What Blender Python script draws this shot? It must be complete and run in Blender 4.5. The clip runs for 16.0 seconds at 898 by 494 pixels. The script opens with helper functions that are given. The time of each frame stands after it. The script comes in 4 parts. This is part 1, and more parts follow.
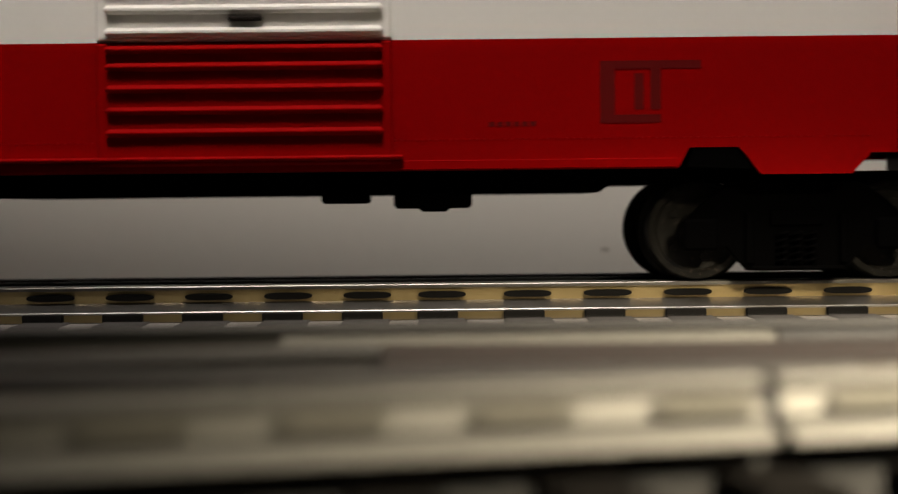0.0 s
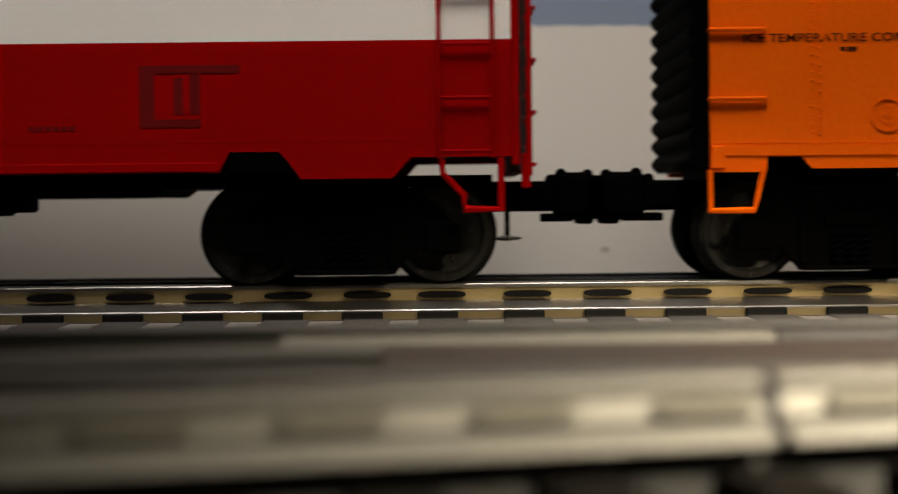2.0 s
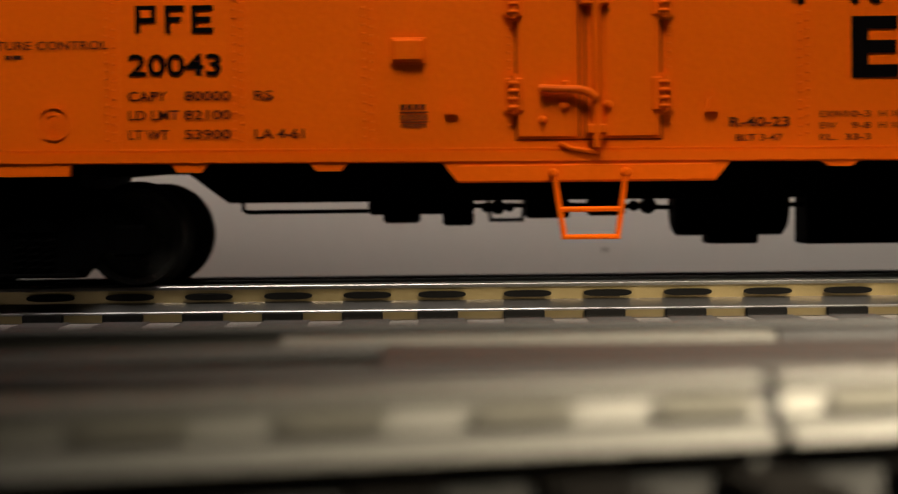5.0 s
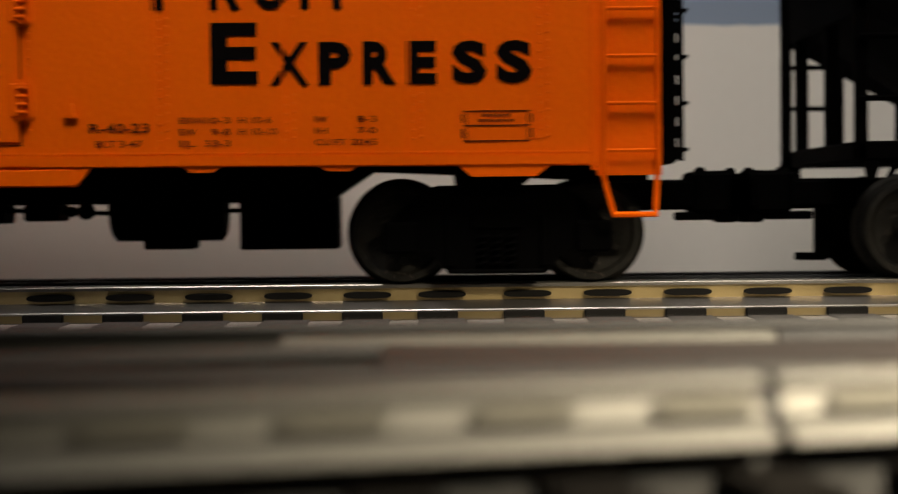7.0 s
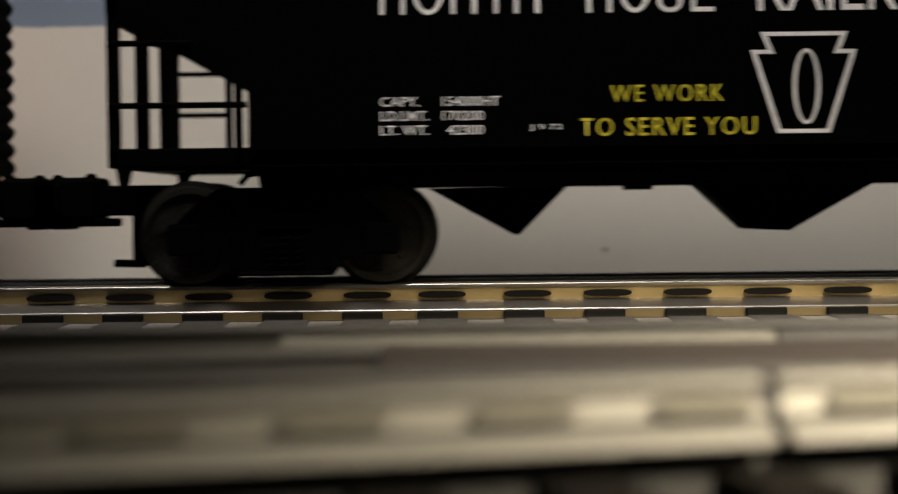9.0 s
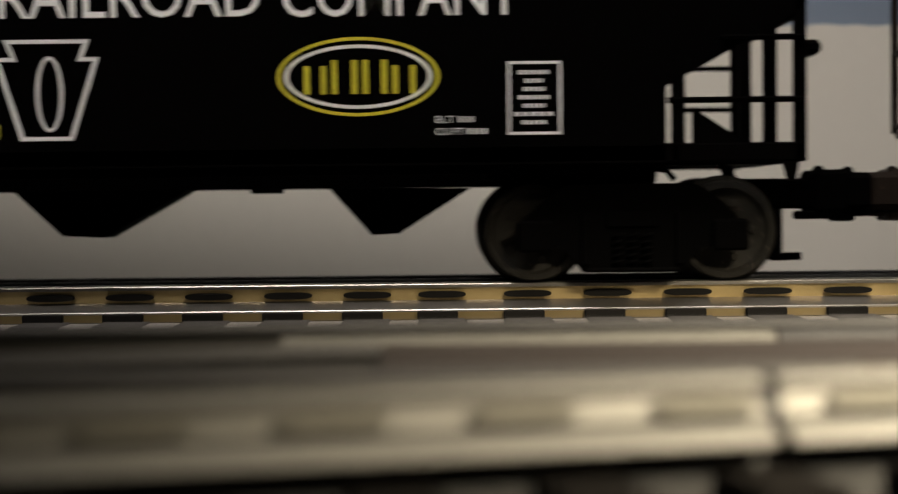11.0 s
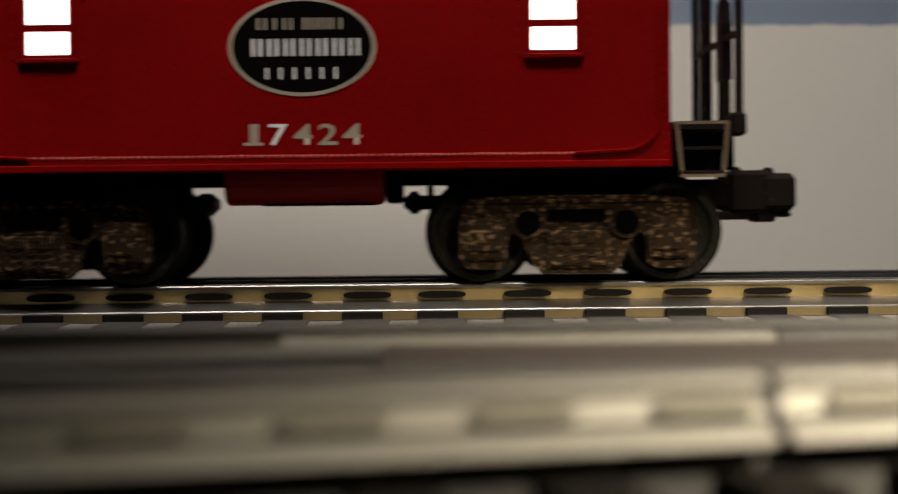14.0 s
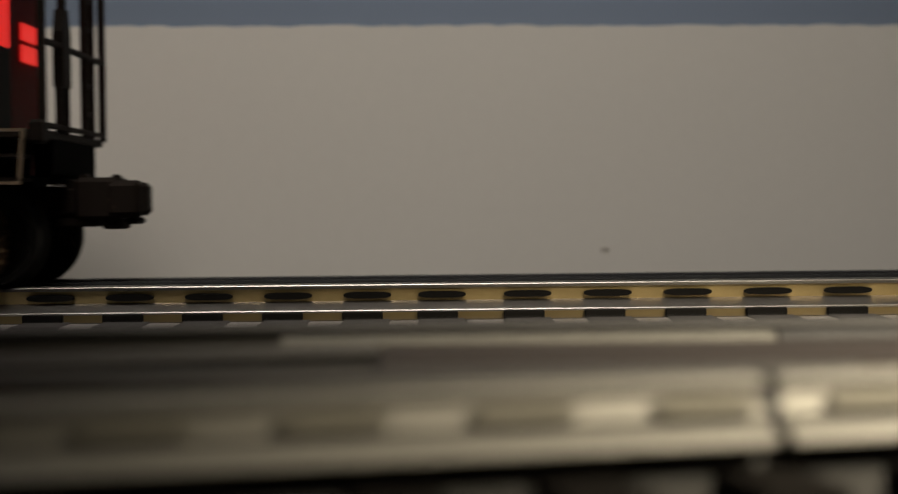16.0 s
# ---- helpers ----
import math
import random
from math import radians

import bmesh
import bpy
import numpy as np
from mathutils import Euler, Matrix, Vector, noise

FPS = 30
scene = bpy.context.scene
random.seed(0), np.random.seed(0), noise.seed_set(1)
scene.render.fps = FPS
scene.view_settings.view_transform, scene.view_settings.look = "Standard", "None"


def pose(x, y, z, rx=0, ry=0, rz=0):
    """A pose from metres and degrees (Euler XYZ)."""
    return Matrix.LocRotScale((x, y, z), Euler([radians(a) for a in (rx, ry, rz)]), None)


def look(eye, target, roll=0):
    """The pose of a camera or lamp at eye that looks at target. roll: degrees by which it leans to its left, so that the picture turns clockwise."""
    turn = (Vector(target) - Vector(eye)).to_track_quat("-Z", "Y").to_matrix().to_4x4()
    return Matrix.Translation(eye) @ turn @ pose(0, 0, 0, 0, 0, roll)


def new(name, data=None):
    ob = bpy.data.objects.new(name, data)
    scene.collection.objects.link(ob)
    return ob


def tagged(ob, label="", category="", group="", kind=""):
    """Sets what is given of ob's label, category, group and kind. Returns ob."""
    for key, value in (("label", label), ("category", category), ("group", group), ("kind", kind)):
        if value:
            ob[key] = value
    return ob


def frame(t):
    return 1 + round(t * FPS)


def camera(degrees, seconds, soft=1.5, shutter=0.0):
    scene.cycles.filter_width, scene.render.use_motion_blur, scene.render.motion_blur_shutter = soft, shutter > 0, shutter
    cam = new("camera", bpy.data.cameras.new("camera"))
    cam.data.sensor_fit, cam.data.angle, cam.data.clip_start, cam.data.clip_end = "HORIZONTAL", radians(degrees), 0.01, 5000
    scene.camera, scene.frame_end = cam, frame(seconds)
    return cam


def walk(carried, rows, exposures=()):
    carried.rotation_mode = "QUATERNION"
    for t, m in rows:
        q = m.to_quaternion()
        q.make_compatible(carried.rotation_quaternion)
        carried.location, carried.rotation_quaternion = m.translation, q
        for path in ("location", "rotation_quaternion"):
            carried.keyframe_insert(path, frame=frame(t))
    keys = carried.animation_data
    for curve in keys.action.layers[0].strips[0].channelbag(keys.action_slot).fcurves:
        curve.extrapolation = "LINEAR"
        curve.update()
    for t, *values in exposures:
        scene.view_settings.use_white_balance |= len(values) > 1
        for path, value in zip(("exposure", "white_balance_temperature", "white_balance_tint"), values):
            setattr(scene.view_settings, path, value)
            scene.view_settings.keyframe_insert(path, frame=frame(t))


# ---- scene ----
# ---- camera: stands still beside the layout ----
F_LONG = 2811.0
EYE_Z = 0.0140
cam = camera(2 * math.degrees(math.atan(784 / F_LONG)), 16.0, 1.3, 0.5)
cam.data.dof.use_dof = True
cam.data.dof.focus_distance = 0.287
cam.data.dof.aperture_fstop = 17.5
CAM = look((0, 0, EYE_Z), (0, 1, EYE_Z - math.tan(radians(1.456))), -0.62)
walk(cam, [(0, CAM), (16, CAM)], [(0, 0.1), (9, 0.1), (12.5, 0.15), (14, 0.15), (15, 0.1), (16, -0.4)])

# ---- light: a lit room, lamps over and before the layout, two added as fill ----
world = bpy.data.worlds.new("room_world")
scene.world = world
world.use_nodes = True
world.node_tree.nodes["Background"].inputs[0].default_value = (0.75, 0.72, 0.68, 1)
world.node_tree.nodes["Background"].inputs[1].default_value = 0.003


def area(name, eye, target, size, energy, col):
    la = bpy.data.lights.new(name, "AREA")
    la.energy, la.size, la.color = energy, size, col
    ob = new(name, la)
    ob.matrix_world = look(eye, target)
    return ob


area("hanging_lamp_light", (-0.03, -0.004, 0.68), (-0.012, 0.36, 0.10), 0.3, 0.55, (1.0, 0.928, 0.83)).data.spread = radians(50)
# weak wide lamp, unseen, added to lift the dark room
area("added_fill_light", (0.1, -0.3, 1.19), (0.1, -0.29, 0.0), 0.4, 0.9, (1.0, 0.95, 0.9))
# unseen lamp added to brighten the near rails on the right
area("added_rail_light", (0.158, 0.02, 0.16), (0.098, 0.117, 0.0), 0.05, 1.75, (1.0, 0.85, 0.6)).data.spread = radians(55)

# ---- scale of the side elevations: u along the car, v above the eye's level, both about a tenth of a millimetre ----
YC = 0.3120          # middle of the train's track
YS = -0.028          # near side of a car, from its middle
U = 0.2840 / F_LONG
RAIL_STEP = 0.0159


def X(u):
    return u * U


def Z(v):
    return EYE_Z + v * U


# ---- materials ----
def mat(name, col, rough=0.5, metal=0.0, var=0.12, scale=60.0, bump=0.05, fine=900.0, wear=None, spec=0.5):
    m = bpy.data.materials.new(name)
    m.use_nodes = True
    nt = m.node_tree
    b = nt.nodes["Principled BSDF"]
    b.inputs["Metallic"].default_value = metal
    b.inputs["Specular IOR Level"].default_value = spec
    tc = nt.nodes.new("ShaderNodeTexCoord")
    n1 = nt.nodes.new("ShaderNodeTexNoise")
    n1.inputs["Scale"].default_value, n1.inputs["Detail"].default_value = scale, 6
    n2 = nt.nodes.new("ShaderNodeTexNoise")
    n2.inputs["Scale"].default_value, n2.inputs["Detail"].default_value = fine, 4
    for n in (n1, n2):
        nt.links.new(tc.outputs["Object"], n.inputs["Vector"])
    mix = nt.nodes.new("ShaderNodeMix")
    mix.data_type = "RGBA"
    lo = tuple(c * (1 - var) for c in col)
    hi = tuple(min(1, c * (1 + var)) for c in col)
    mix.inputs["A"].default_value, mix.inputs["B"].default_value = (*lo, 1), (*hi, 1)
    add = nt.nodes.new("ShaderNodeMath")
    add.operation = "MULTIPLY_ADD"
    add.inputs[1].default_value = 0.4
    nt.links.new(n2.outputs["Fac"], add.inputs[0])
    mul = nt.nodes.new("ShaderNodeMath")
    mul.operation = "MULTIPLY"
    mul.inputs[1].default_value = 0.6
    nt.links.new(n1.outputs["Fac"], mul.inputs[0])
    nt.links.new(mul.outputs[0], add.inputs[2])
    nt.links.new(add.outputs[0], mix.inputs["Factor"])
    out = mix.outputs["Result"]
    if wear:
        ramp = nt.nodes.new("ShaderNodeValToRGB")
        ramp.color_ramp.elements[0].position, ramp.color_ramp.elements[1].position = wear[1], wear[1] + 0.08
        nt.links.new(n2.outputs["Fac"], ramp.inputs["Fac"])
        mx = nt.nodes.new("ShaderNodeMix")
        mx.data_type = "RGBA"
        mx.inputs["B"].default_value = (*wear[0], 1)
        nt.links.new(ramp.outputs["Color"], mx.inputs["Factor"])
        nt.links.new(out, mx.inputs["A"])
        out = mx.outputs["Result"]
    nt.links.new(out, b.inputs["Base Color"])
    rr = nt.nodes.new("ShaderNodeMapRange")
    rr.inputs["To Min"].default_value, rr.inputs["To Max"].default_value = max(0.02, rough - 0.1), min(1, rough + 0.12)
    nt.links.new(n1.outputs["Fac"], rr.inputs["Value"])
    nt.links.new(rr.outputs["Result"], b.inputs["Roughness"])
    bp = nt.nodes.new("ShaderNodeBump")
    bp.inputs["Strength"].default_value, bp.inputs["Distance"].default_value = bump, 0.0003
    nt.links.new(n2.outputs["Fac"], bp.inputs["Height"])
    nt.links.new(bp.outputs["Normal"], b.inputs["Normal"])
    return m


def glow(name, col, strength):
    m = bpy.data.materials.new(name)
    m.use_nodes = True
    b = m.node_tree.nodes["Principled BSDF"]
    b.inputs["Base Color"].default_value = (*col, 1)
    b.inputs["Emission Color"].default_value = (*col, 1)
    b.inputs["Emission Strength"].default_value = strength
    return m


ORANGE = mat("orange_paint", (0.83, 0.115, 0.0005), 0.5, var=0.12, bump=0.3, spec=0.06)
RED_PAINT = mat("red_paint", (0.3, 0.0006, 0.0008), 0.45, var=0.12, spec=0.03)
WHITE_PAINT = mat("white_paint", (0.84, 0.8, 0.76), 0.5, var=0.05)
CABOOSE_RED = mat("weathered_red_paint", (0.185, 0.001, 0.001), 0.55, var=0.5, scale=38, bump=0.18, spec=0.04, wear=((0.12, 0.002, 0.002), 0.64))
# sill rivets, paler than the caboose walls
RIVET_RED = mat("pale_red_rivets", (0.7, 0.17, 0.14), 0.6, var=0.4, fine=1800, spec=0.15)
TANK_RED = mat("dark_red_paint", (0.2, 0.004, 0.004), 0.5, spec=0.15)
BLACK = mat("black_plastic", (0.0012, 0.0011, 0.0011), 0.7, var=0.3, spec=0.008)
HOPPER_BLACK = mat("hopper_black_paint", (0.0013, 0.0011, 0.0011), 0.7, var=0.3, spec=0.008)
GREY_END = mat("weathered_maroon_end", (0.055, 0.03, 0.029), 0.75, var=0.4, wear=((0.13, 0.095, 0.09), 0.62), spec=0.1)
WHEEL_STEEL = mat("wheel_steel", (0.018, 0.017, 0.015), 0.5, 0.25, var=0.6, scale=160, spec=0.1, wear=((0.05, 0.042, 0.036), 0.62))
# pale flecks are worn spots plus light caught by the casting, put into colour
TRUCK_BROWN = mat("rusty_light_flecked_casting", (0.022, 0.014, 0.008), 0.9, var=0.95, scale=320, bump=0.9, fine=950, wear=((0.15, 0.098, 0.055), 0.55), spec=0.05)
STEP_TAN = mat("worn_tan_edge", (0.17, 0.12, 0.075), 0.7, var=0.35)
RAIL_WORN = mat("worn_dark_railing", (0.013, 0.009, 0.007), 0.65, var=0.5, wear=((0.12, 0.075, 0.05), 0.7), spec=0.08)
INK = mat("black_lettering", (0.003, 0.002, 0.002), 0.7, var=0.1, spec=0.02)
DARK_INK = mat("brown_black_lettering", (0.045, 0.009, 0.003), 0.6, var=0.1, spec=0.1)
# dark brown for the joint lines of the door
DOOR_LINE = mat("dark_door_groove", (0.16, 0.014, 0.001), 0.7, var=0.3, spec=0.05)
SCUFF = mat("brown_scuff", (0.42, 0.385, 0.345), 0.8, var=0.3)
FADED = mat("faded_dark_red_print", (0.12, 0.002, 0.002), 0.6, var=0.25, spec=0.1)
WHITE_INK = mat("white_lettering", (0.82, 0.82, 0.82), 0.6, var=0.1)
YELLOW_INK = mat("yellow_lettering", (0.62, 0.55, 0.03), 0.6, var=0.1)
KHAKI_INK = mat("faded_lettering", (0.34, 0.29, 0.22), 0.7, var=0.35, fine=2500)
RAIL_HEAD = mat("polished_rail_head", (0.25, 0.235, 0.215), 0.3, 0.9, var=0.12, scale=25, bump=0.04)
RAIL_WEB = mat("tinned_rail_web", (0.42, 0.32, 0.15), 0.42, 0.6, var=0.14, scale=25, bump=0.04)
# turnout tinplate in lit and shaded copies; these two are the lit ones
NEAR_HEAD = mat("lit_near_rail", (0.05, 0.049, 0.046), 0.45, 0.3, var=0.25, scale=18, bump=0.06, spec=0.15)
NEAR_WEB = mat("lit_near_web", (0.037, 0.036, 0.032), 0.5, 0.2, var=0.25, scale=18, bump=0.06, spec=0.15)
LIP = mat("tinned_foot_edge", (0.16, 0.12, 0.055), 0.4, 0.6)
FOOT = mat("polished_rail_foot", (0.22, 0.207, 0.197), 0.3, 0.85, var=0.25, scale=40, bump=0.05)
# darker copies of the turnout tinplate, foreground shade put into the colour
TURN_HEAD = mat("shaded_turnout_rail", (0.017, 0.0168, 0.0175), 0.5, 0.15, var=0.25, scale=18, bump=0.06, spec=0.12)
TURN_WEB = mat("shaded_turnout_web", (0.02, 0.0195, 0.019), 0.5, 0.15, var=0.25, scale=18, bump=0.06, spec=0.12)
# rail metal darkened in its colour, standing for shade on the farther rails
RAIL_DARK = mat("shaded_rail", (0.016, 0.016, 0.017), 0.5, 0.1, var=0.3, spec=0.1)
BRASS = mat("brass_contact", (0.62, 0.46, 0.16), 0.35, 1.0)
TIE = mat("dark_grey_tie_plastic", (0.065, 0.061, 0.062), 0.65, var=0.25, spec=0.05)
# roadbed between the ties, its glossy reflection put into a pale colour
CELL = mat("sheen_pale_roadbed_cell", (0.32, 0.3, 0.3), 0.4, var=0.25, bump=0.2)
# black of the tie reflections modelled on the web, and of the tie plates
OVAL_BLACK = mat("black_mirror_oval_and_plate", (0.005, 0.0045, 0.004), 0.6, spec=0.1)
ROADBED = mat("grey_roadbed_plastic", (0.06, 0.057, 0.055), 0.6, var=0.2, bump=0.2)
# tie plastic taken near black to offset the foreground lamp, shade in its colour
TIE_DARK = mat("shade_dark_tie_plastic", (0.0022, 0.002, 0.0019), 0.8, var=0.4, spec=0.005)
# fainter colour for the reflection ovals on the near rail
OVAL_PALE = mat("pale_mirror_oval", (0.052, 0.05, 0.043), 0.5, 0.2, var=0.25, spec=0.15)
# roadbed grey darkened to shade the foreground
DARK_BED = mat("shaded_turnout_roadbed", (0.03, 0.028, 0.027), 0.6, var=0.3, bump=0.2, spec=0.1)
FROG = mat("dark_frog_plastic", (0.011, 0.0095, 0.0095), 0.55, spec=0.06)
BASE = mat("black_baseboard", (0.007, 0.007, 0.007), 0.8, var=0.3, spec=0.02)
BOARD = mat("off_white_board", (0.64, 0.612, 0.565), 0.6, var=0.06, scale=7, bump=0.12, fine=350)
WALL_BLUE = mat("blue_grey_wall", (0.27, 0.33, 0.44), 0.8, var=0.08, scale=9)
ROOM = mat("room_paint", (0.11, 0.104, 0.098), 0.9, var=0.05, scale=3)
LIT_PANE = glow("lit_window_pane", (1.0, 0.86, 0.76), 2.6)
RED_PANE = glow("red_glowing_window", (1.0, 0.02, 0.015), 0.9)


# ---- mesh helpers ----
def part(name, bm, material, parent=None, label=""):
    me = bpy.data.meshes.new(name)
    bmesh.ops.recalc_face_normals(bm, faces=bm.faces)
    bm.to_mesh(me)
    bm.free()
    me.materials.append(material)
    ob = new(name, me)
    ob.parent = parent
    if label:
        tagged(ob, label)
    return ob


def block(bm, x0, x1, y0, y1, z0, z1, bev=0.0):
    vs = [bm.verts.new((x, y, z)) for x in (x0, x1) for y in (y0, y1) for z in (z0, z1)]
    fs = [bm.faces.new([vs[i] for i in q]) for q in ((0, 1, 3, 2), (4, 6, 7, 5), (0, 4, 5, 1), (2, 3, 7, 6), (0, 2, 6, 4), (1, 5, 7, 3))]
    if bev:
        es = list({e for f in fs for e in f.edges})
        bmesh.ops.bevel(bm, geom=es, offset=bev, segments=1, affect="EDGES")
    return bm


def prism(bm, pts, y0, y1):
    """A plate cut to the outline pts (x, z), from y0 to y1."""
    a = [bm.verts.new((x, y0, z)) for x, z in pts]
    b = [bm.verts.new((x, y1, z)) for x, z in pts]
    n = len(pts)
    bm.faces.new(a)
    bm.faces.new(b[::-1])
    for i in range(n):
        bm.faces.new((a[i], b[i], b[(i + 1) % n], a[(i + 1) % n]))
    return bm


def ring(bm, outer, inner, y0, y1):
    """A plate between two outlines of as many points."""
    n = len(outer)
    q = [[bm.verts.new((x, y, z)) for x, z in pts] for pts in (outer, inner) for y in (y0, y1)]
    for i in range(n):
        j = (i + 1) % n
        for a, b in ((0, 1), (1, 3), (3, 2), (2, 0)):
            bm.faces.new((q[a][i], q[a][j], q[b][j], q[b][i]))
    return bm


def oval(cx, cz, rx, rz, n=40):
    return [(cx + rx * math.cos(k * 2 * math.pi / n), cz + rz * math.sin(k * 2 * math.pi / n)) for k in range(n)]


def tube(bm, pts, r, n=6):
    """A bent rod through pts."""
    pts = [Vector(p) for p in pts]
    loops = []
    for i, p in enumerate(pts):
        d = (pts[min(i + 1, len(pts) - 1)] - pts[max(i - 1, 0)]).normalized()
        s = d.cross(Vector((0.13, 0.97, 0.21))).normalized()
        t = d.cross(s)
        k = 1.0
        if 0 < i < len(pts) - 1:
            k = 1 / max(0.5, math.cos(0.5 * (pts[i] - pts[i - 1]).angle(pts[i + 1] - pts[i])))
        loops.append([bm.verts.new(p + (s * math.cos(a) + t * math.sin(a)) * r * k) for a in (2 * math.pi * j / n for j in range(n))])
    for a, b in zip(loops, loops[1:]):
        for j in range(n):
            bm.faces.new((a[j], a[(j + 1) % n], b[(j + 1) % n], b[j]))
    bm.faces.new(loops[0][::-1])
    bm.faces.new(loops[-1])
    return bm


def lathe(bm, prof, n=36, axis="y", at=(0, 0, 0)):
    """Turns a profile of (along, radius) round an axis."""
    loops = []
    for s, r in prof:
        row = []
        for j in range(n):
            c, d = r * math.cos(2 * math.pi * j / n), r * math.sin(2 * math.pi * j / n)
            p = (c, s, d) if axis == "y" else (s, c, d)
            row.append(bm.verts.new(Vector(p) + Vector(at)))
        loops.append(row)
    for a, b in zip(loops, loops[1:]):
        for j in range(n):
            bm.faces.new((a[j], a[(j + 1) % n], b[(j + 1) % n], b[j]))
    bm.faces.new(loops[0])
    bm.faces.new(loops[-1][::-1])
    return bm


def thing(name, label, category, group=""):
    return tagged(new(name), label, category, group)


def lettering(text, u0, u1, v0, v1, material, parent, y=YS, bold=0.0, name="lettering", lift=0.00018, space=1.0):
    """Words on a car's side, fitted between u0 and u1, v0 (foot) and v1 (top)."""
    cu = bpy.data.curves.new(name, "FONT")
    cu.body, cu.offset, cu.resolution_u, cu.space_character = text, bold, 3, space
    tmp = new(name, cu)
    bpy.context.view_layer.update()
    me = bpy.data.meshes.new_from_object(tmp.evaluated_get(bpy.context.evaluated_depsgraph_get()))
    bpy.data.objects.remove(tmp)
    bpy.data.curves.remove(cu)
    xs, ys = [p.co.x for p in me.vertices], [p.co.y for p in me.vertices]
    ax, ay = min(xs), min(ys)
    kx, ky = X(u1 - u0) / (max(xs) - ax), (Z(v1) - Z(v0)) / (max(ys) - ay)
    for p in me.vertices:
        p.co = Vector((X(u0) + (p.co.x - ax) * kx, y - lift, Z(v0) + (p.co.y - ay) * ky))
    me.materials.clear()
    me.materials.append(material)
    ob = new(name, me)
    ob.parent = parent
    return ob


def bars(rows, material, parent, y=YS, name="print_mark"):
    """Plain printed bars, each (u0, u1, v0, v1), as one printed mark."""
    bm = bmesh.new()
    for u0, u1, v0, v1 in rows:
        block(bm, X(u0), X(u1), y - 0.00012, y + 0.0001, Z(v0), Z(v1))
    return part(name, bm, material, parent)


def dashes(u0, u1, v0, v1, n, gap=0.28):
    w = (u1 - u0) / n
    return [(u0 + i * w, u0 + (i + 1 - gap) * w, v0, v1) for i in range(n)]


def rivet_rows(spots, parent, material, r=0.0003):
    """Small domed rivets at (u, v)."""
    verts, faces = [], []
    for u, v in spots:
        k = len(verts)
        x, z = X(u), Z(v)
        verts += [(x + r * math.cos(a), YS + 0.00005, z + r * math.sin(a)) for a in (i * math.pi / 3 for i in range(6))]
        verts += [(x + 0.5 * r * math.cos(a), YS - 0.0003, z + 0.5 * r * math.sin(a)) for a in (i * math.pi / 3 for i in range(6))]
        faces += [(k + i, k + (i + 1) % 6, k + 6 + (i + 1) % 6, k + 6 + i) for i in range(6)] + [tuple(k + 6 + i for i in range(6))]
    me = bpy.data.meshes.new("rivets")
    me.from_pydata(verts, [], faces)
    me.materials.append(material)
    ob = new("rivets", me)
    ob.parent = parent
    return tagged(ob, kind="stuff")


def rod(name, pts, r, material, parent, label=""):
    """A bent wire; pts are (u, v, y)."""
    return part(name, tube(bmesh.new(), [(X(u), y, Z(v)) for u, v, y in pts], r), material, parent, label)


# ---- running gear shared by all cars ----
WHEEL_R = 0.0091
WHEELS = []          # (wheelset, place on its truck)


def wheelset(truck, dx):
    ws = new("wheelset")
    ws.parent = truck
    ws.location = (dx, 0, WHEEL_R)
    for sgn in (-1, 1):
        prof = [(0.0128, 0.0098), (0.0136, 0.0101), (0.0142, 0.0094), (0.0148, 0.0091), (0.0182, 0.0089), (0.0185, 0.0087), (0.0186, 0.0077), (0.0178, 0.0071), (0.0172, 0.0034), (0.0186, 0.0028), (0.0188, 0.0012)]
        bm = lathe(bmesh.new(), [(sgn * s, r) for s, r in prof])
        for k in range(5):
            a = k * 2 * math.pi / 5
            lathe(bm, [(sgn * 0.0168, 0.0009), (sgn * 0.0179, 0.0007)], 8, at=(0.0051 * math.cos(a), 0, 0.0051 * math.sin(a)))
        part("wheel", bm, WHEEL_STEEL, ws)
    part("axle", lathe(bmesh.new(), [(-0.0205, 0.0012), (0.0205, 0.0012)], 10), WHEEL_STEEL, ws)
    WHEELS.append((ws, dx))


def side_frame_outline():
    """Cast frame: journal boxes at the ends, a spring box between, dark gaps beside it."""
    half = [(0.0, 0.0158), (0.0105, 0.0158), (0.019, 0.0153), (0.0205, 0.014), (0.0213, 0.0108), (0.0212, 0.0046), (0.0198, 0.0026), (0.0142, 0.0024), (0.0128, 0.0034), (0.0124, 0.0084), (0.0112, 0.0092), (0.01, 0.0078), (0.0078, 0.003), (0.0064, 0.0016)]
    return half + [(-x, z) for x, z in reversed(half[1:])]


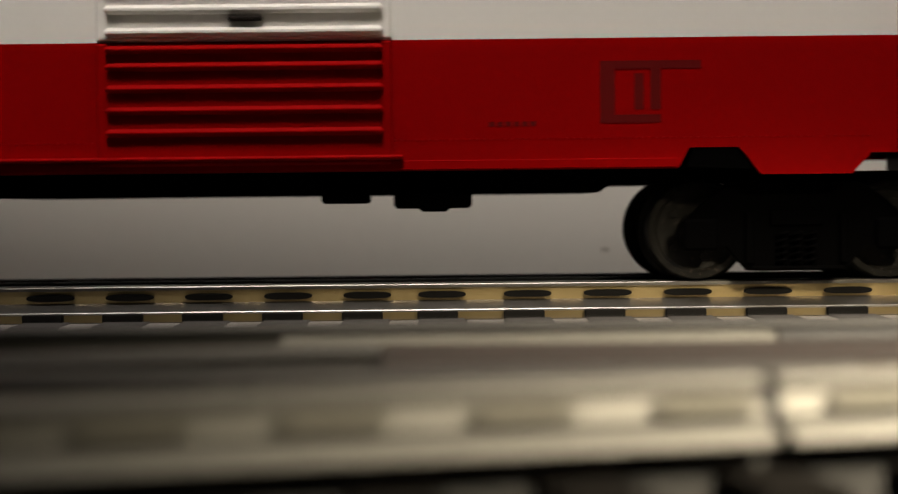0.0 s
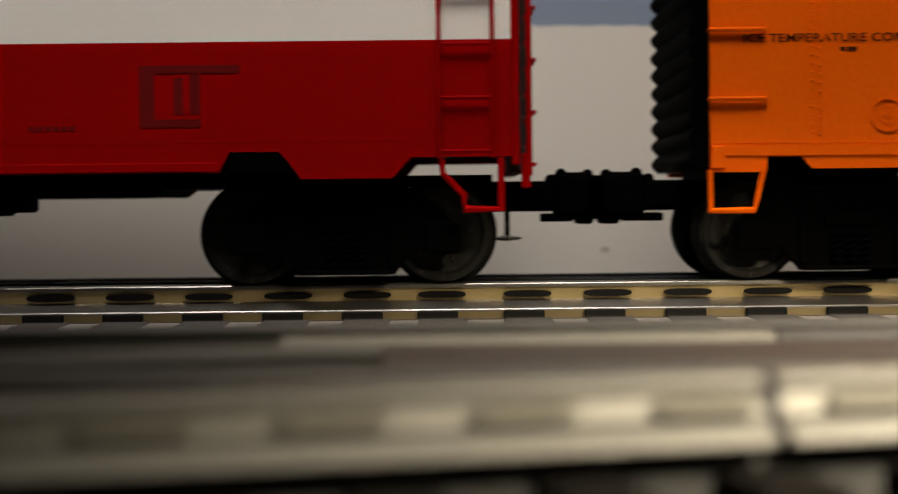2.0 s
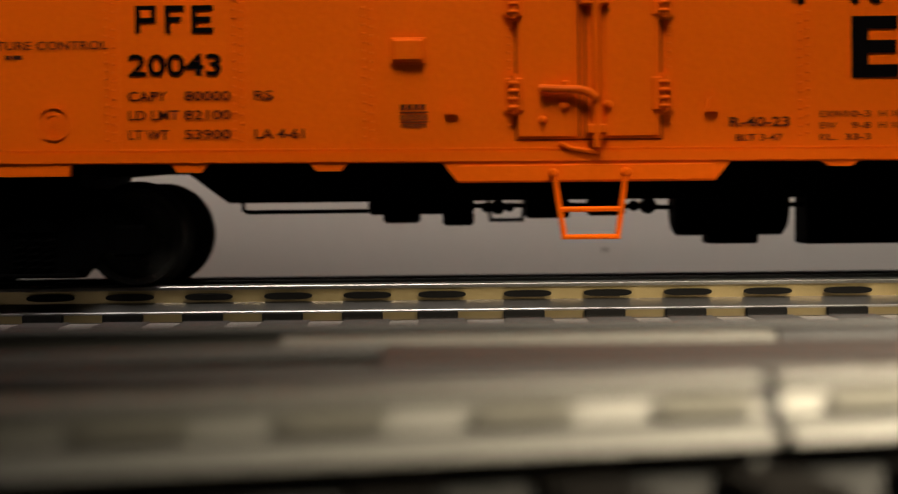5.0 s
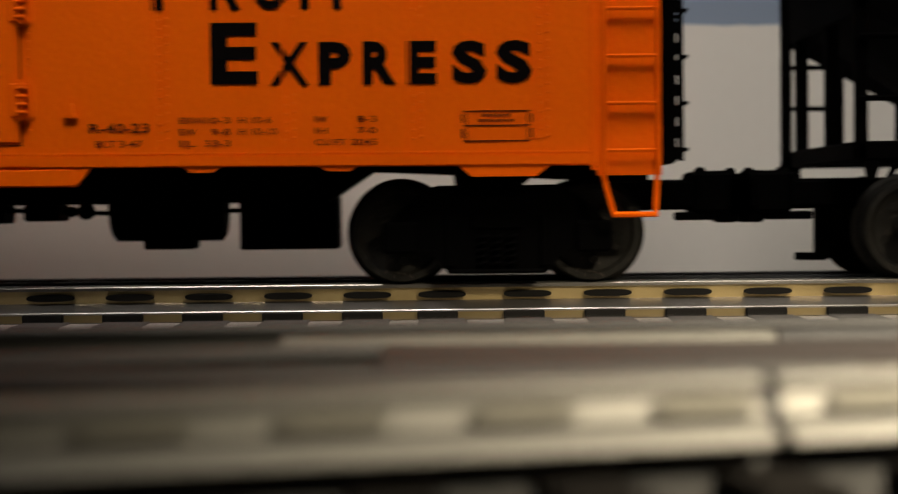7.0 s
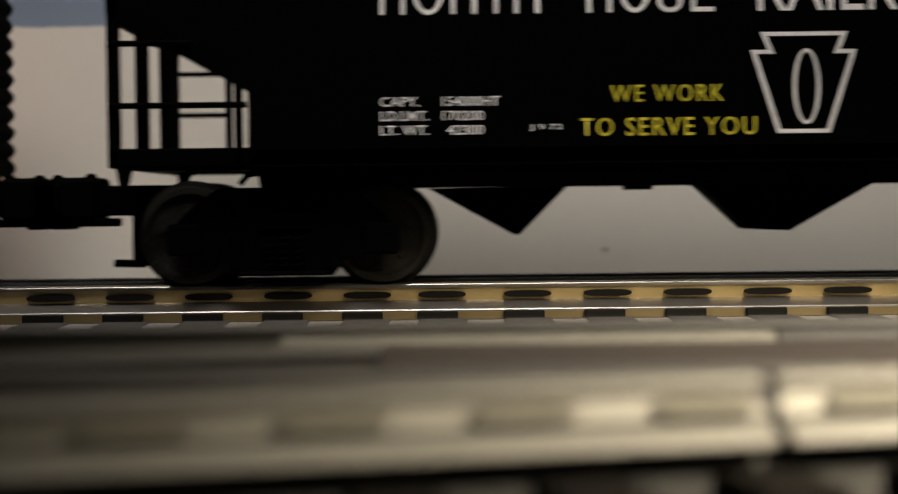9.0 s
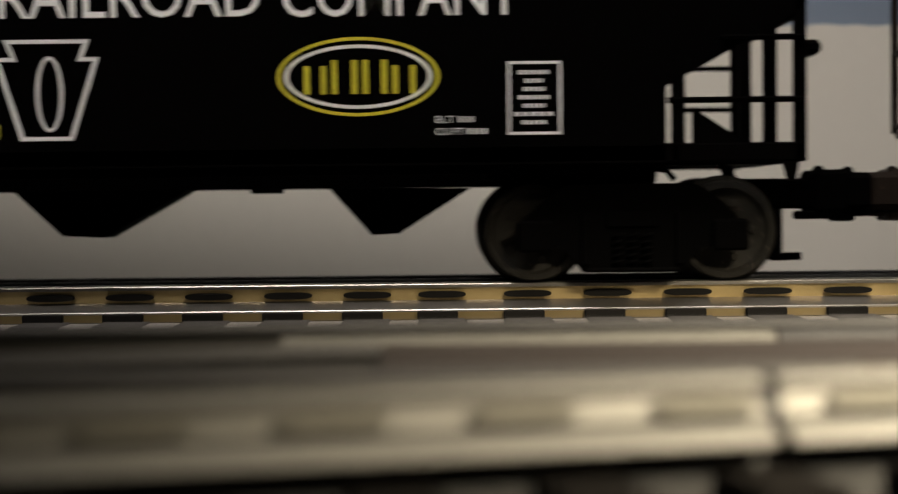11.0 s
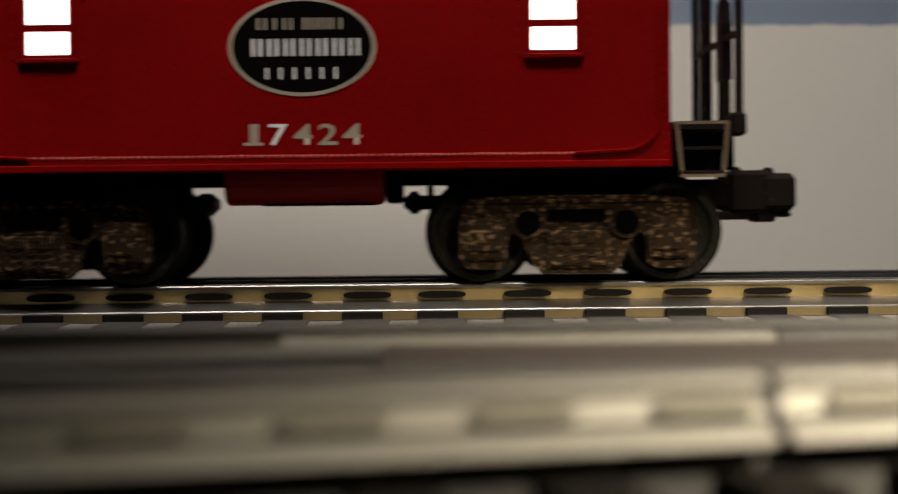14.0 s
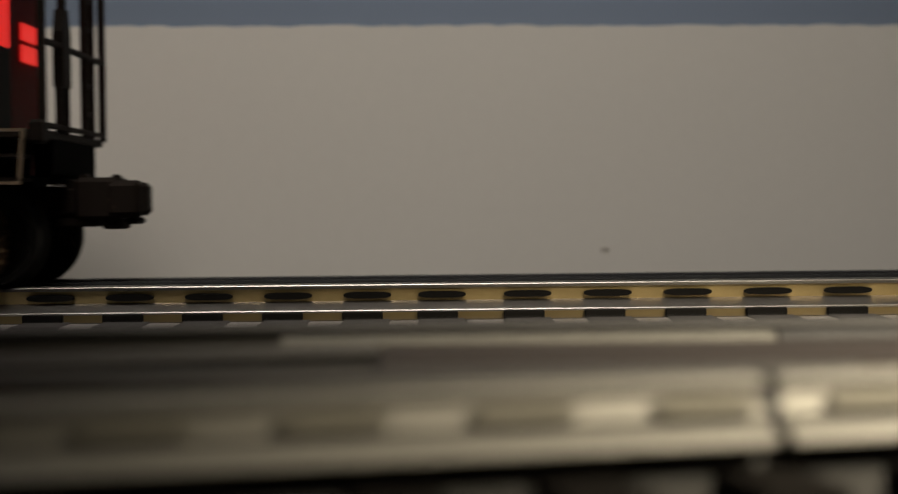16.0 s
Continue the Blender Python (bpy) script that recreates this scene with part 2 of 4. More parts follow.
def truck(car, x, material, heavy=False, base=0.0348):
    """A four-wheel truck: two cast side frames, bolster, springs, two wheelsets."""
    tr = new("truck")
    tr.parent = car
    tr.location = (x, 0, 0)
    for sgn in (-1, 1):
        y0, y1 = sgn * 0.0195, sgn * 0.0222
        bm = bmesh.new()
        if heavy:
            prism(bm, side_frame_outline(), y0, y1)
            for cx in (-0.0088, 0.0088):
                prism(bm, oval(cx, 0.0108, 0.0031, 0.0029, 16), y1 - sgn * 0.0003, y1 + sgn * 0.0007)
            for cx in (-0.0165, 0.0165):
                block(bm, cx - 0.0036, cx + 0.0036, y1 - sgn * 0.0002, y1 + sgn * 0.0011, 0.0042, 0.0118, 0.0005)
                block(bm, cx - 0.0028, cx + 0.0028, y1, y1 + sgn * 0.0016, 0.0055, 0.0098, 0.0005)
            block(bm, -0.0058, 0.0058, y1, y1 + sgn * 0.001, 0.0026, 0.0096, 0.0006)
            block(bm, -0.0195, 0.0195, y1, y1 + sgn * 0.0005, 0.0143, 0.0151, 0.0002)
            for k in range(7):
                block(bm, -0.0045 + k * 0.0014, -0.0038 + k * 0.0014, y1 + sgn * 0.001, y1 + sgn * 0.0016, 0.0072, 0.0092)
        else:
            prism(bm, [(-0.0175, 0.0062), (-0.0198, 0.007), (-0.0198, 0.0108), (-0.0165, 0.0142), (-0.0125, 0.0172), (-0.0105, 0.0177), (0.0105, 0.0177), (0.0125, 0.0172), (0.0165, 0.0142), (0.0198, 0.0108), (0.0198, 0.007), (0.0175, 0.0062),
                       (0.0125, 0.0062), (0.0088, 0.0018), (-0.0088, 0.0018), (-0.0125, 0.0062)], y0, y1)
            for cx in (-base / 2, base / 2):
                block(bm, cx - 0.0032, cx + 0.0032, y1 - sgn * 0.0002, y1 + sgn * 0.0014, 0.0055, 0.0112, 0.0005)
            block(bm, -0.0048, 0.0048, y1, y1 + sgn * 0.0006, 0.0098, 0.0128, 0.0003)
            block(bm, -0.0082, 0.0082, y1 - sgn * 0.0004, y1 + sgn * 0.0012, 0.0018, 0.0026, 0.0003)
            for cx in (-0.0085, 0.0085):
                block(bm, cx - 0.0008, cx + 0.0008, y1, y1 + sgn * 0.0008, 0.003, 0.0125, 0.0003)
        fr = part("side_frame", bm, material, tr)
        if heavy:
            # black plates laid on the frame for the shade inside its openings
            for cx in (-0.0088, 0.0088):
                part("opening_shade", prism(bmesh.new(), oval(cx, 0.0108, 0.0023, 0.0022, 14), y1 + sgn * 0.0003, y1 + sgn * 0.0009), BLACK, fr)
            part("slot_shade", block(bmesh.new(), -0.0052, 0.0052, y1 + sgn * 0.0001, y1 + sgn * 0.0006, 0.0112, 0.0132), BLACK, fr)
        for cx in (-0.0026, 0.0, 0.0026):
            part("spring", spring(cx, y1 + sgn * 0.0004), material, fr)
    bm = block(bmesh.new(), -0.006, 0.006, -0.0195, 0.0195, 0.0085, 0.0145, 0.0008)
    part("bolster", bm, BLACK, tr)
    for dx in (-base / 2, base / 2):
        wheelset(tr, dx)
        part("brake_beam", block(bmesh.new(), dx * 0.46 - 0.0012, dx * 0.46 + 0.0012, -0.018, 0.018, 0.0045, 0.0095, 0.0004), BLACK, tr)
    return tr


def spring(cx, y):
    bm = bmesh.new()
    return tube(bm, [(cx + 0.0009 * math.cos(k * 0.9), y + 0.0009 * math.sin(k * 0.9), 0.0028 + k * 0.00017) for k in range(36)], 0.00028, 4)


def coupler(car, x, sgn, material, length=0.0185):
    """A knuckle coupler on its draft arm, reaching out of the car's end."""
    cp = new("coupler")
    cp.parent = car
    cp.location = (x, 0, 0)
    s = sgn
    part("draft_arm", block(bmesh.new(), min(-s * 0.016, s * length * 0.5), max(-s * 0.016, s * length * 0.5), -0.0052, 0.0052, 0.0128, 0.0186, 0.0008), material, cp)
    bm = bmesh.new()
    a, b = sorted((s * length * 0.35, s * length * 0.86))
    block(bm, a, b, -0.0066, 0.0066, 0.0119, 0.0202, 0.0009)
    a, b = sorted((s * length * 0.72, s * length * 1.12))
    block(bm, a, b, -0.0072, -0.0002, 0.0124, 0.0196, 0.0011)
    a, b = sorted((s * length * 0.95, s * length * 1.16))
    block(bm, a, b, -0.0036, 0.0026, 0.0128, 0.0192, 0.0009)
    part("knuckle", bm, material, cp)
    bm = bmesh.new()
    for cx, cz in ((0.45, 0.0199), (0.82, 0.0197), (0.3, 0.0188)):
        lathe(bm, [(-0.0008, 0.0011), (0.0008, 0.0011)], 10, at=(s * length * cx, -0.004, cz))
    for c0, c1, z0 in ((0.3, 0.62, 0.0108), (0.66, 0.9, 0.0103), (0.92, 1.08, 0.0112)):
        block(bm, min(s * length * c0, s * length * c1), max(s * length * c0, s * length * c1), -0.0056, 0.003, z0, 0.0124, 0.0005)
    block(bm, min(s * 0.002, s * 0.008), max(s * 0.002, s * 0.008), -0.0058, -0.003, 0.0108, 0.0124, 0.0003)
    part("lift_rod", bm, material, cp)
    return cp


def grab(car, u0, u1, v, material, name="grab_iron", y=YS):
    return rod(name, [(u0, v, y + 0.0002), (u0, v, y - 0.0008), (u1, v, y - 0.0008), (u1, v + 8, y - 0.0005), (u1, v + 8, y + 0.0002)], 0.0003, material, car)


def ladder(car, u0, u1, vs, v_top, v_foot, material):
    ld = new("ladder")
    ld.parent = car
    for u in (u0, u1):
        part("stile", block(bmesh.new(), X(u - 3.5), X(u + 3.5), YS - 0.0018, YS - 0.0006, Z(v_foot), Z(v_top), 0.0002), material, ld)
    for v in vs:
        part("rung", tube(bmesh.new(), [(X(u0), YS - 0.0013, Z(v)), (X(u1), YS - 0.0013, Z(v))], 0.00034), material, ld)
    return ld


def corrugated_end(car, x, sgn, z0, z1, depth, material, pitch=0.0037, y0=YS + 0.0012, y1=-YS - 0.0012):
    """The pressed steel end of a car, its ribs running across."""
    bm = bmesh.new()
    n = int((z1 - z0) / pitch * 8)
    prof = []
    for k in range(n + 1):
        z = z0 + (z1 - z0) * k / n
        prof.append((x + sgn * depth * (0.62 + 0.38 * abs(math.sin(math.pi * (z - z0) / pitch))), z))
    pts = [(x - sgn * 0.001, z0)] + prof + [(x - sgn * 0.001, z1)]
    prism(bm, pts, y0, y1)
    return part("corrugated_end", bm, material, car)


def end_ladder(car, x, sgn, y, z0, z1, material, step=0.0082):
    bm_x = x + sgn * 0.0012
    ld = new("end_ladder")
    ld.parent = car
    for yy in (y, y + 0.0095):
        part("stile", block(bmesh.new(), bm_x - 0.0005, bm_x + 0.0005, yy - 0.0005, yy + 0.0005, z0, z1, 0.0001), material, ld)
    k = 0
    while z0 + 0.002 + k * step < z1:
        z = z0 + 0.002 + k * step
        part("rung", tube(bmesh.new(), [(bm_x + sgn * 0.0009, y - 0.0008, z), (bm_x + sgn * 0.0009, y + 0.0103, z)], 0.0004), material, ld)
        k += 1
    return ld


def side_outline(length, tabs, v_low, v_top, lean=0):
    """The outline of a car's side: a straight foot with lower tabs, each (u0, u1, u2, u3, v)."""
    pts = [(X(0), Z(v_top)), (X(0), Z(tabs[0][4] if tabs[0][0] <= 0 else v_low))]
    for u0, u1, u2, u3, v in tabs:
        if u0 > 0:
            pts += [(X(u0), Z(v_low + lean * u0 / length)), (X(u1), Z(v))]
        if u3 < length:
            pts += [(X(u2), Z(v)), (X(u3), Z(v_low + lean * u3 / length))]
        else:
            pts += [(X(length), Z(v))]
    if tabs[-1][3] < length:
        pts.append((X(length), Z(v_low + lean)))
    pts.append((X(length), Z(v_top)))
    return pts


V_TOP = 750          # eaves of the tall cars


# ---- the place ----
def structure(name, bm, material, label):
    return tagged(part(name, bm, material), label, kind="structure")


TABLE_Z = -0.0105
structure("ground", block(bmesh.new(), -1.25, 1.25, -0.9, 0.55, TABLE_Z - 0.02, TABLE_Z), BASE, "black painted plywood baseboard of the layout")
structure("wall_back", block(bmesh.new(), -1.25, 1.25, 0.55, 0.6, TABLE_Z - 0.02, 1.25), WALL_BLUE, "blue grey painted wall behind the layout")
structure("wall_left", block(bmesh.new(), -1.3, -1.25, -0.9, 0.6, TABLE_Z - 0.02, 1.25), ROOM, "plain painted room wall")
structure("wall_right", block(bmesh.new(), 1.25, 1.3, -0.9, 0.6, TABLE_Z - 0.02, 1.25), ROOM, "plain painted room wall")
structure("wall_front", block(bmesh.new(), -1.3, 1.3, -0.95, -0.9, TABLE_Z - 0.02, 1.25), ROOM, "plain painted room wall")
structure("ceiling", block(bmesh.new(), -1.3, 1.3, -0.95, 0.6, 1.25, 1.28), ROOM, "plain painted room ceiling")


def backdrop_board():
    """A pale board behind the track, its upper edge torn and uneven."""
    rnd = random.Random(4)
    n = 900
    pts = [(-1.15, TABLE_Z), (1.15, TABLE_Z)]
    for k in range(n + 1):
        x = 1.15 - 2.3 * k / n
        lump = 0.0003 * noise.noise((x * 30, 1.3, 0)) + 0.0005 * max(0, noise.noise((x * 140, 4.3, 0))) + rnd.uniform(-0.0002, 0.0003)
        pts.append((x, 0.0581 + lump))
    b = thing("backdrop_board", "off-white backdrop board with torn upper edge behind track", "board")
    b.matrix_basis = Matrix.Translation((0, 0.396, 0)) @ Matrix.Rotation(radians(4.6), 4, "Z")
    part("panel", prism(bmesh.new(), pts, 0, 0.005), BOARD, b)
    part("scuff_mark", prism(bmesh.new(), oval(0.0388, 0.0028, 0.0012, 0.0006, 14), -0.0002, 0.0001), SCUFF, b, "small faint scuff mark")


backdrop_board()


# ---- track ----


def sweep(bm, path, prof):
    """A profile (across, z) along a path (x, y)."""
    rows = []
    for i, p in enumerate(path):
        d = (Vector(path[min(i + 1, len(path) - 1)]) - Vector(path[max(0, i - 1)])).normalized()
        s = Vector((-d.y, d.x))
        rows.append([bm.verts.new((p[0] + s.x * a, p[1] + s.y * a, z)) for a, z in prof])
    n = len(prof)
    for a, b in zip(rows, rows[1:]):
        for j in range(n):
            bm.faces.new((a[j], a[(j + 1) % n], b[(j + 1) % n], b[j]))
    bm.faces.new(rows[0][::-1])
    bm.faces.new(rows[-1])
    return bm


def rail(parent, path, head=None, web=None, flare=0.0008, foot=None, wide=1.0):
    """A formed tinplate rail: rounded head, web, and a wide foot."""
    r = new("rail")
    r.parent = parent
    part("head", sweep(bmesh.new(), path, [(a * wide, z) for a, z in ((-0.0016, -0.0009), (-0.00157, -0.00035), (-0.00148, -0.0002), (-0.001, 0.0), (0.001, 0.0), (0.00148, -0.0002), (0.00157, -0.00035), (0.0016, -0.0009))]), head or RAIL_HEAD, r)
    part("web", sweep(bmesh.new(), path, [(a * wide, z) for a, z in ((-flare, -0.0032), (-0.0011, -0.0009), (0.0011, -0.0009), (flare, -0.0032))]), web or RAIL_WEB, r)
    part("foot", sweep(bmesh.new(), path, [(a * wide, z) for a, z in ((-0.0034, -0.0053), (-0.00338, -0.0049), (-0.00329, -0.00475), (-0.0009, -0.0032), (0.0009, -0.0032), (0.00329, -0.00475), (0.00338, -0.0049), (0.0034, -0.0053))]), foot or head or NEAR_HEAD, r)
    return r


TIE_XS = [-0.01506 - 0.01452 * k for k in range(36, -1, -1)] + [-0.00137] + [0.01433 + 0.01468 * k for k in range(36)]


def tie_mesh(material):
    bm = block(bmesh.new(), -0.0045, 0.0045, -0.0315, 0.0315, -0.0096, -0.0064, 0.0005)
    me = bpy.data.meshes.new("tie")
    bm.to_mesh(me)
    bm.free()
    me.materials.append(material)
    return me


def mirror_oval_mesh(material):
    """Rounded ovals on the rail's web at each tie, imitating the tie's reflection there."""
    bm = bmesh.new()
    n = 20
    pts = []
    for k in range(n):
        a = 2 * math.pi * k / n
        c, s = math.cos(a), math.sin(a)
        pts.append((math.copysign(abs(c) ** 0.6, c) * 0.0044, -0.00215 + math.copysign(abs(s) ** 0.8, s) * 0.00066))
    prism(bm, pts, -0.0017, -0.0008)
    me = bpy.data.meshes.new("mirror_oval")
    bm.to_mesh(me)
    bm.free()
    me.materials.append(material)
    return me


def plate_mesh():
    me = bpy.data.meshes.new("tie_plate")
    bm = block(bmesh.new(), -0.0037, 0.0037, -0.0046, -0.0034, -0.0066, -0.0050, 0.0002)
    bm.to_mesh(me)
    bm.free()
    me.materials.append(OVAL_BLACK)
    return me


def shared(name, me, parent, m):
    ob = new(name, me)
    ob.parent = parent
    ob.matrix_basis = m
    return ob


TIE_ME, TIE_DARK_ME, OVAL_ME, OVAL_PALE_ME, PLATE_ME = tie_mesh(TIE), tie_mesh(TIE_DARK), mirror_oval_mesh(OVAL_BLACK), mirror_oval_mesh(OVAL_PALE), plate_mesh()


def main_track():
    tk = thing("railway_track", "three-rail model track with grey roadbed and dark ties", "track")
    tk.location = (0, YC, 0)
    part("roadbed", sweep(bmesh.new(), [(-1.2, 0), (1.2, 0)], [(-0.046, TABLE_Z), (-0.038, -0.0076), (0.038, -0.0076), (0.046, TABLE_Z)]), ROADBED, tk)
    # near rail in plain metal, the two behind it in the shade-dark copy
    for k in (-1, 0, 1):
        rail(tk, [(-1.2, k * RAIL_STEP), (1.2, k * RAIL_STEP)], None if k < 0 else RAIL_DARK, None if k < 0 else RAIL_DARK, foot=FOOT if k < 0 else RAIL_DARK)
    part("track_bed", block(bmesh.new(), -1.2, 1.2, -RAIL_STEP + 0.0036, 0.034, -0.0078, -0.0068), BASE, tk)
    for x in TIE_XS:
        shared("tie", TIE_ME, tk, pose(x, 0, 0))
        for k in (-1, 0):
            shared("mirror_oval", OVAL_ME, tk, pose(x, k * RAIL_STEP, 0))
        shared("tie_plate", PLATE_ME, tk, pose(x - 0.0008, -RAIL_STEP, 0))
    # raised pale pieces added between ties to carry the roadbed's sheen
    bm = bmesh.new()
    foot, top = [[bm.verts.new((x, y, z)) for x, y in ((-0.0033, -0.0197), (0.0033, -0.0197), (0.0031, -0.027), (0.0019, -0.0345), (-0.0019, -0.0345), (-0.0031, -0.027))] for z in (-0.0078, -0.0067)]
    bm.faces.new(top)
    for i in range(6):
        bm.faces.new((foot[i], foot[(i + 1) % 6], top[(i + 1) % 6], top[i]))
    bmesh.ops.recalc_face_normals(bm, faces=bm.faces)
    cell = bpy.data.meshes.new("roadbed_sheen_cell")
    bm.to_mesh(cell)
    bm.free()
    cell.materials.append(CELL)
    for a, b in zip(TIE_XS, TIE_XS[1:]):
        shared("roadbed_sheen_cell", cell, tk, pose((a + b) / 2, 0, 0))
    part("foot_lip", block(bmesh.new(), -1.2, 1.2, -RAIL_STEP - 0.0036, -RAIL_STEP - 0.0033, -0.0066, -0.0052), LIP, tk)


main_track()


def near_turnout():
    """The switch between the eye and the train: a straight way and a curved one leaving it."""
    tk = thing("track_turnout", "model railway turnout with shiny tinplate rails, out of focus", "track")
    W = 1.4
    far = [(-0.98, 0.1895), (-0.098, 0.1903), (0.0, 0.1952), (0.098, 0.194), (0.98, 0.194)]
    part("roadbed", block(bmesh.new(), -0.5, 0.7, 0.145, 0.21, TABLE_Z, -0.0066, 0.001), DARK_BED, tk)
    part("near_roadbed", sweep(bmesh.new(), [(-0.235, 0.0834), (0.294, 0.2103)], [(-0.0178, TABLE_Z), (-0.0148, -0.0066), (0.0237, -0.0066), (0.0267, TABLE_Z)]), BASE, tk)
    # lit and shaded rail copies set how bright each stretch looks
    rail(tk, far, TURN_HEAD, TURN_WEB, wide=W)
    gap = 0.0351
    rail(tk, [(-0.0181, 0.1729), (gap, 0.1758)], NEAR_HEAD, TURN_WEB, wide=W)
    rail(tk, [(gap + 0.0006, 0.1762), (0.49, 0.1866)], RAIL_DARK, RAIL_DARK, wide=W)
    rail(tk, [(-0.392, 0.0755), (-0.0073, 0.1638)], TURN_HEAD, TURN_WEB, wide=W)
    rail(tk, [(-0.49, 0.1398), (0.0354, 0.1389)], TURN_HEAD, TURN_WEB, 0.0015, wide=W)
    part("brass_contact", block(bmesh.new(), 0.0357, 0.088, 0.137, 0.1414, -0.004, -0.0008, 0.0004), BRASS, tk)
    part("frog_plate", prism(bmesh.new(), [(-0.0069, -0.0044), (-0.0065, -0.0004), (0.196, -0.0004), (0.196, -0.0044)], 0.1488, 0.168), FROG, tk, "dark plastic frog")
    cut = 0.0257

    def near(x):
        return 0.1263 + 0.2387 * x
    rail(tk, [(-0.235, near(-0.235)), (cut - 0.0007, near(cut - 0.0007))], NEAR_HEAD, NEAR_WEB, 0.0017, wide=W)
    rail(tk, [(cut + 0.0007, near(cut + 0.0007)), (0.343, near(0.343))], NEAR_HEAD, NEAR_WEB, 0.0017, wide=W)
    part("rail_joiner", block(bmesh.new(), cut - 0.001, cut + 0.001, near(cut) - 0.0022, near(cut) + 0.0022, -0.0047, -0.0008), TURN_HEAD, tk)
    for k in range(-10, 16):
        x = -0.0093 + k * 0.01465
        m = pose(x, near(x) - 0.0008, 0, 0, 0, 13.4) @ Matrix.Diagonal((1, 1.25, 1, 1))
        shared("mirror_oval", OVAL_PALE_ME, tk, m)
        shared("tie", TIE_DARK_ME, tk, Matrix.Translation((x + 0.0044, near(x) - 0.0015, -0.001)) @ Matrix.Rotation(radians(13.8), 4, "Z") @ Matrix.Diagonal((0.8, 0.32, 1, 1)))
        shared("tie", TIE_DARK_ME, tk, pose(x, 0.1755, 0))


near_turnout()


# ---- the train ----
CARS = []            # (car, offset along the train)


def car_base(name, label, category, offset):
    car = thing(name, label, category, "train")
    CARS.append((car, offset))
    return car


def orange_reefer():
    L = 2485
    car = car_base("refrigerator_car", "orange steel refrigerator car with black lettering and black ends", "train car", 0)
    tabs = [(0, 0, 98, 99, 54), (160, 178, 336, 337, 59), (511, 524, 564, 577, 63), (754, 767, 808, 821, 63), (986, 1014, 1461, 1488, 40),
            (1648, 1661, 1700, 1713, 63), (1888, 1901, 1940, 1953, 63), (2131, 2153, 2265, 2290, 51), (2372, 2373, 2485, 2485, 51)]
    for sgn in (1, -1):
        part("side", prism(bmesh.new(), side_outline(L, tabs, 81, V_TOP, -13), sgn * YS, sgn * (YS + 0.0012)), ORANGE, car)
    bm = block(bmesh.new(), X(6), X(L - 6), YS + 0.0012, -YS - 0.0012, Z(95), Z(V_TOP))
    part("floor_box", bm, BLACK, car)
    part("roof", sweep(bmesh.new(), [(X(-20), 0), (X(L + 20), 0)], [(YS - 0.0008, Z(V_TOP)), (0, Z(V_TOP) + 0.005), (-YS + 0.0008, Z(V_TOP))]), BLACK, car)
    # sill strip, seams and rivets
    part("sill_strip", prism(bmesh.new(), [(X(4), Z(83)), (X(2372), Z(71)), (X(2372), Z(88)), (X(4), Z(100))], YS - 0.0003, YS + 0.0002), ORANGE, car)
    part("sill_strip", block(bmesh.new(), X(1012), X(1460), YS - 0.0003, YS + 0.0002, Z(42), Z(70), 0.0001), ORANGE, car)
    cols = [200, 424, 647, 873, 1602, 1823, 2044, 2265]
    spots = []
    for c in cols:
        s = -1 if c < 1200 else 1
        part("seam", block(bmesh.new(), X(c - 2 if s < 0 else c), X(c + 1.5 if s < 0 else c + 3), YS - 0.0002, YS + 0.0001, Z(103), Z(V_TOP)), ORANGE, car)
        for v in range(118, V_TOP, 15):
            spots += [(c + s * 9, v), (c + s * 22, v + 4)]
    spots += [(u, 105 - 13 * u / L) for u in range(12, 2365, 10)]
    spots += [(u, 92 - 13 * u / L) for c in cols for u in (c - 20, c - 6, c + 8)]
    spots += [(u, v) for v in range(140, V_TOP, 14) for u in (1104, 1383)]
    printed = ((1695, 2265, 208, 328), (1592, 1968, 340, 455), (436, 608, 228, 358), (55, 410, 274, 298))
    spots = [(u, v) for u, v in spots if not any(a <= u <= b and c <= v <= d for a, b, c, d in printed)]
    rivet_rows(spots, car, ORANGE, 0.0003)
    # cast emblem plate
    bm = bmesh.new()
    ring(bm, oval(X(309), Z(151), X(30), X(30)), oval(X(309), Z(151), X(26), X(26)), YS - 0.00025, YS + 0.0001)
    ring(bm, oval(X(309), Z(151), X(17), X(17)), oval(X(309), Z(151), X(14), X(14)), YS - 0.00013, YS + 0.0001)
    prism(bm, oval(X(309), Z(151), X(7), X(7), 16), YS - 0.00013, YS + 0.0001)
    block(bm, X(293), X(325), YS - 0.00012, YS + 0.0001, Z(149.5), Z(152.5))
    part("emblem_plate", bm, ORANGE, car, "round raised cast plate")
    bm = block(bmesh.new(), X(902), X(955), YS - 0.0014, YS + 0.0001, Z(252), Z(291), 0.0004)
    block(bm, X(897), X(960), YS - 0.0005, YS + 0.0001, Z(247), Z(294), 0.0002)
    part("card_box", bm, ORANGE, car)
    for u in (1003, 1455):
        bm = prism(bmesh.new(), [(X(u - 12), Z(160)), (X(u + 12), Z(160)), (X(u + 6), Z(170)), (X(u + 3), Z(186)), (X(u - 3), Z(186)), (X(u - 6), Z(170))], YS - 0.0008, YS + 0.0001)
        part("door_stop", bm, ORANGE, car)
    # plug door
    door = new("door")
    door.parent = car
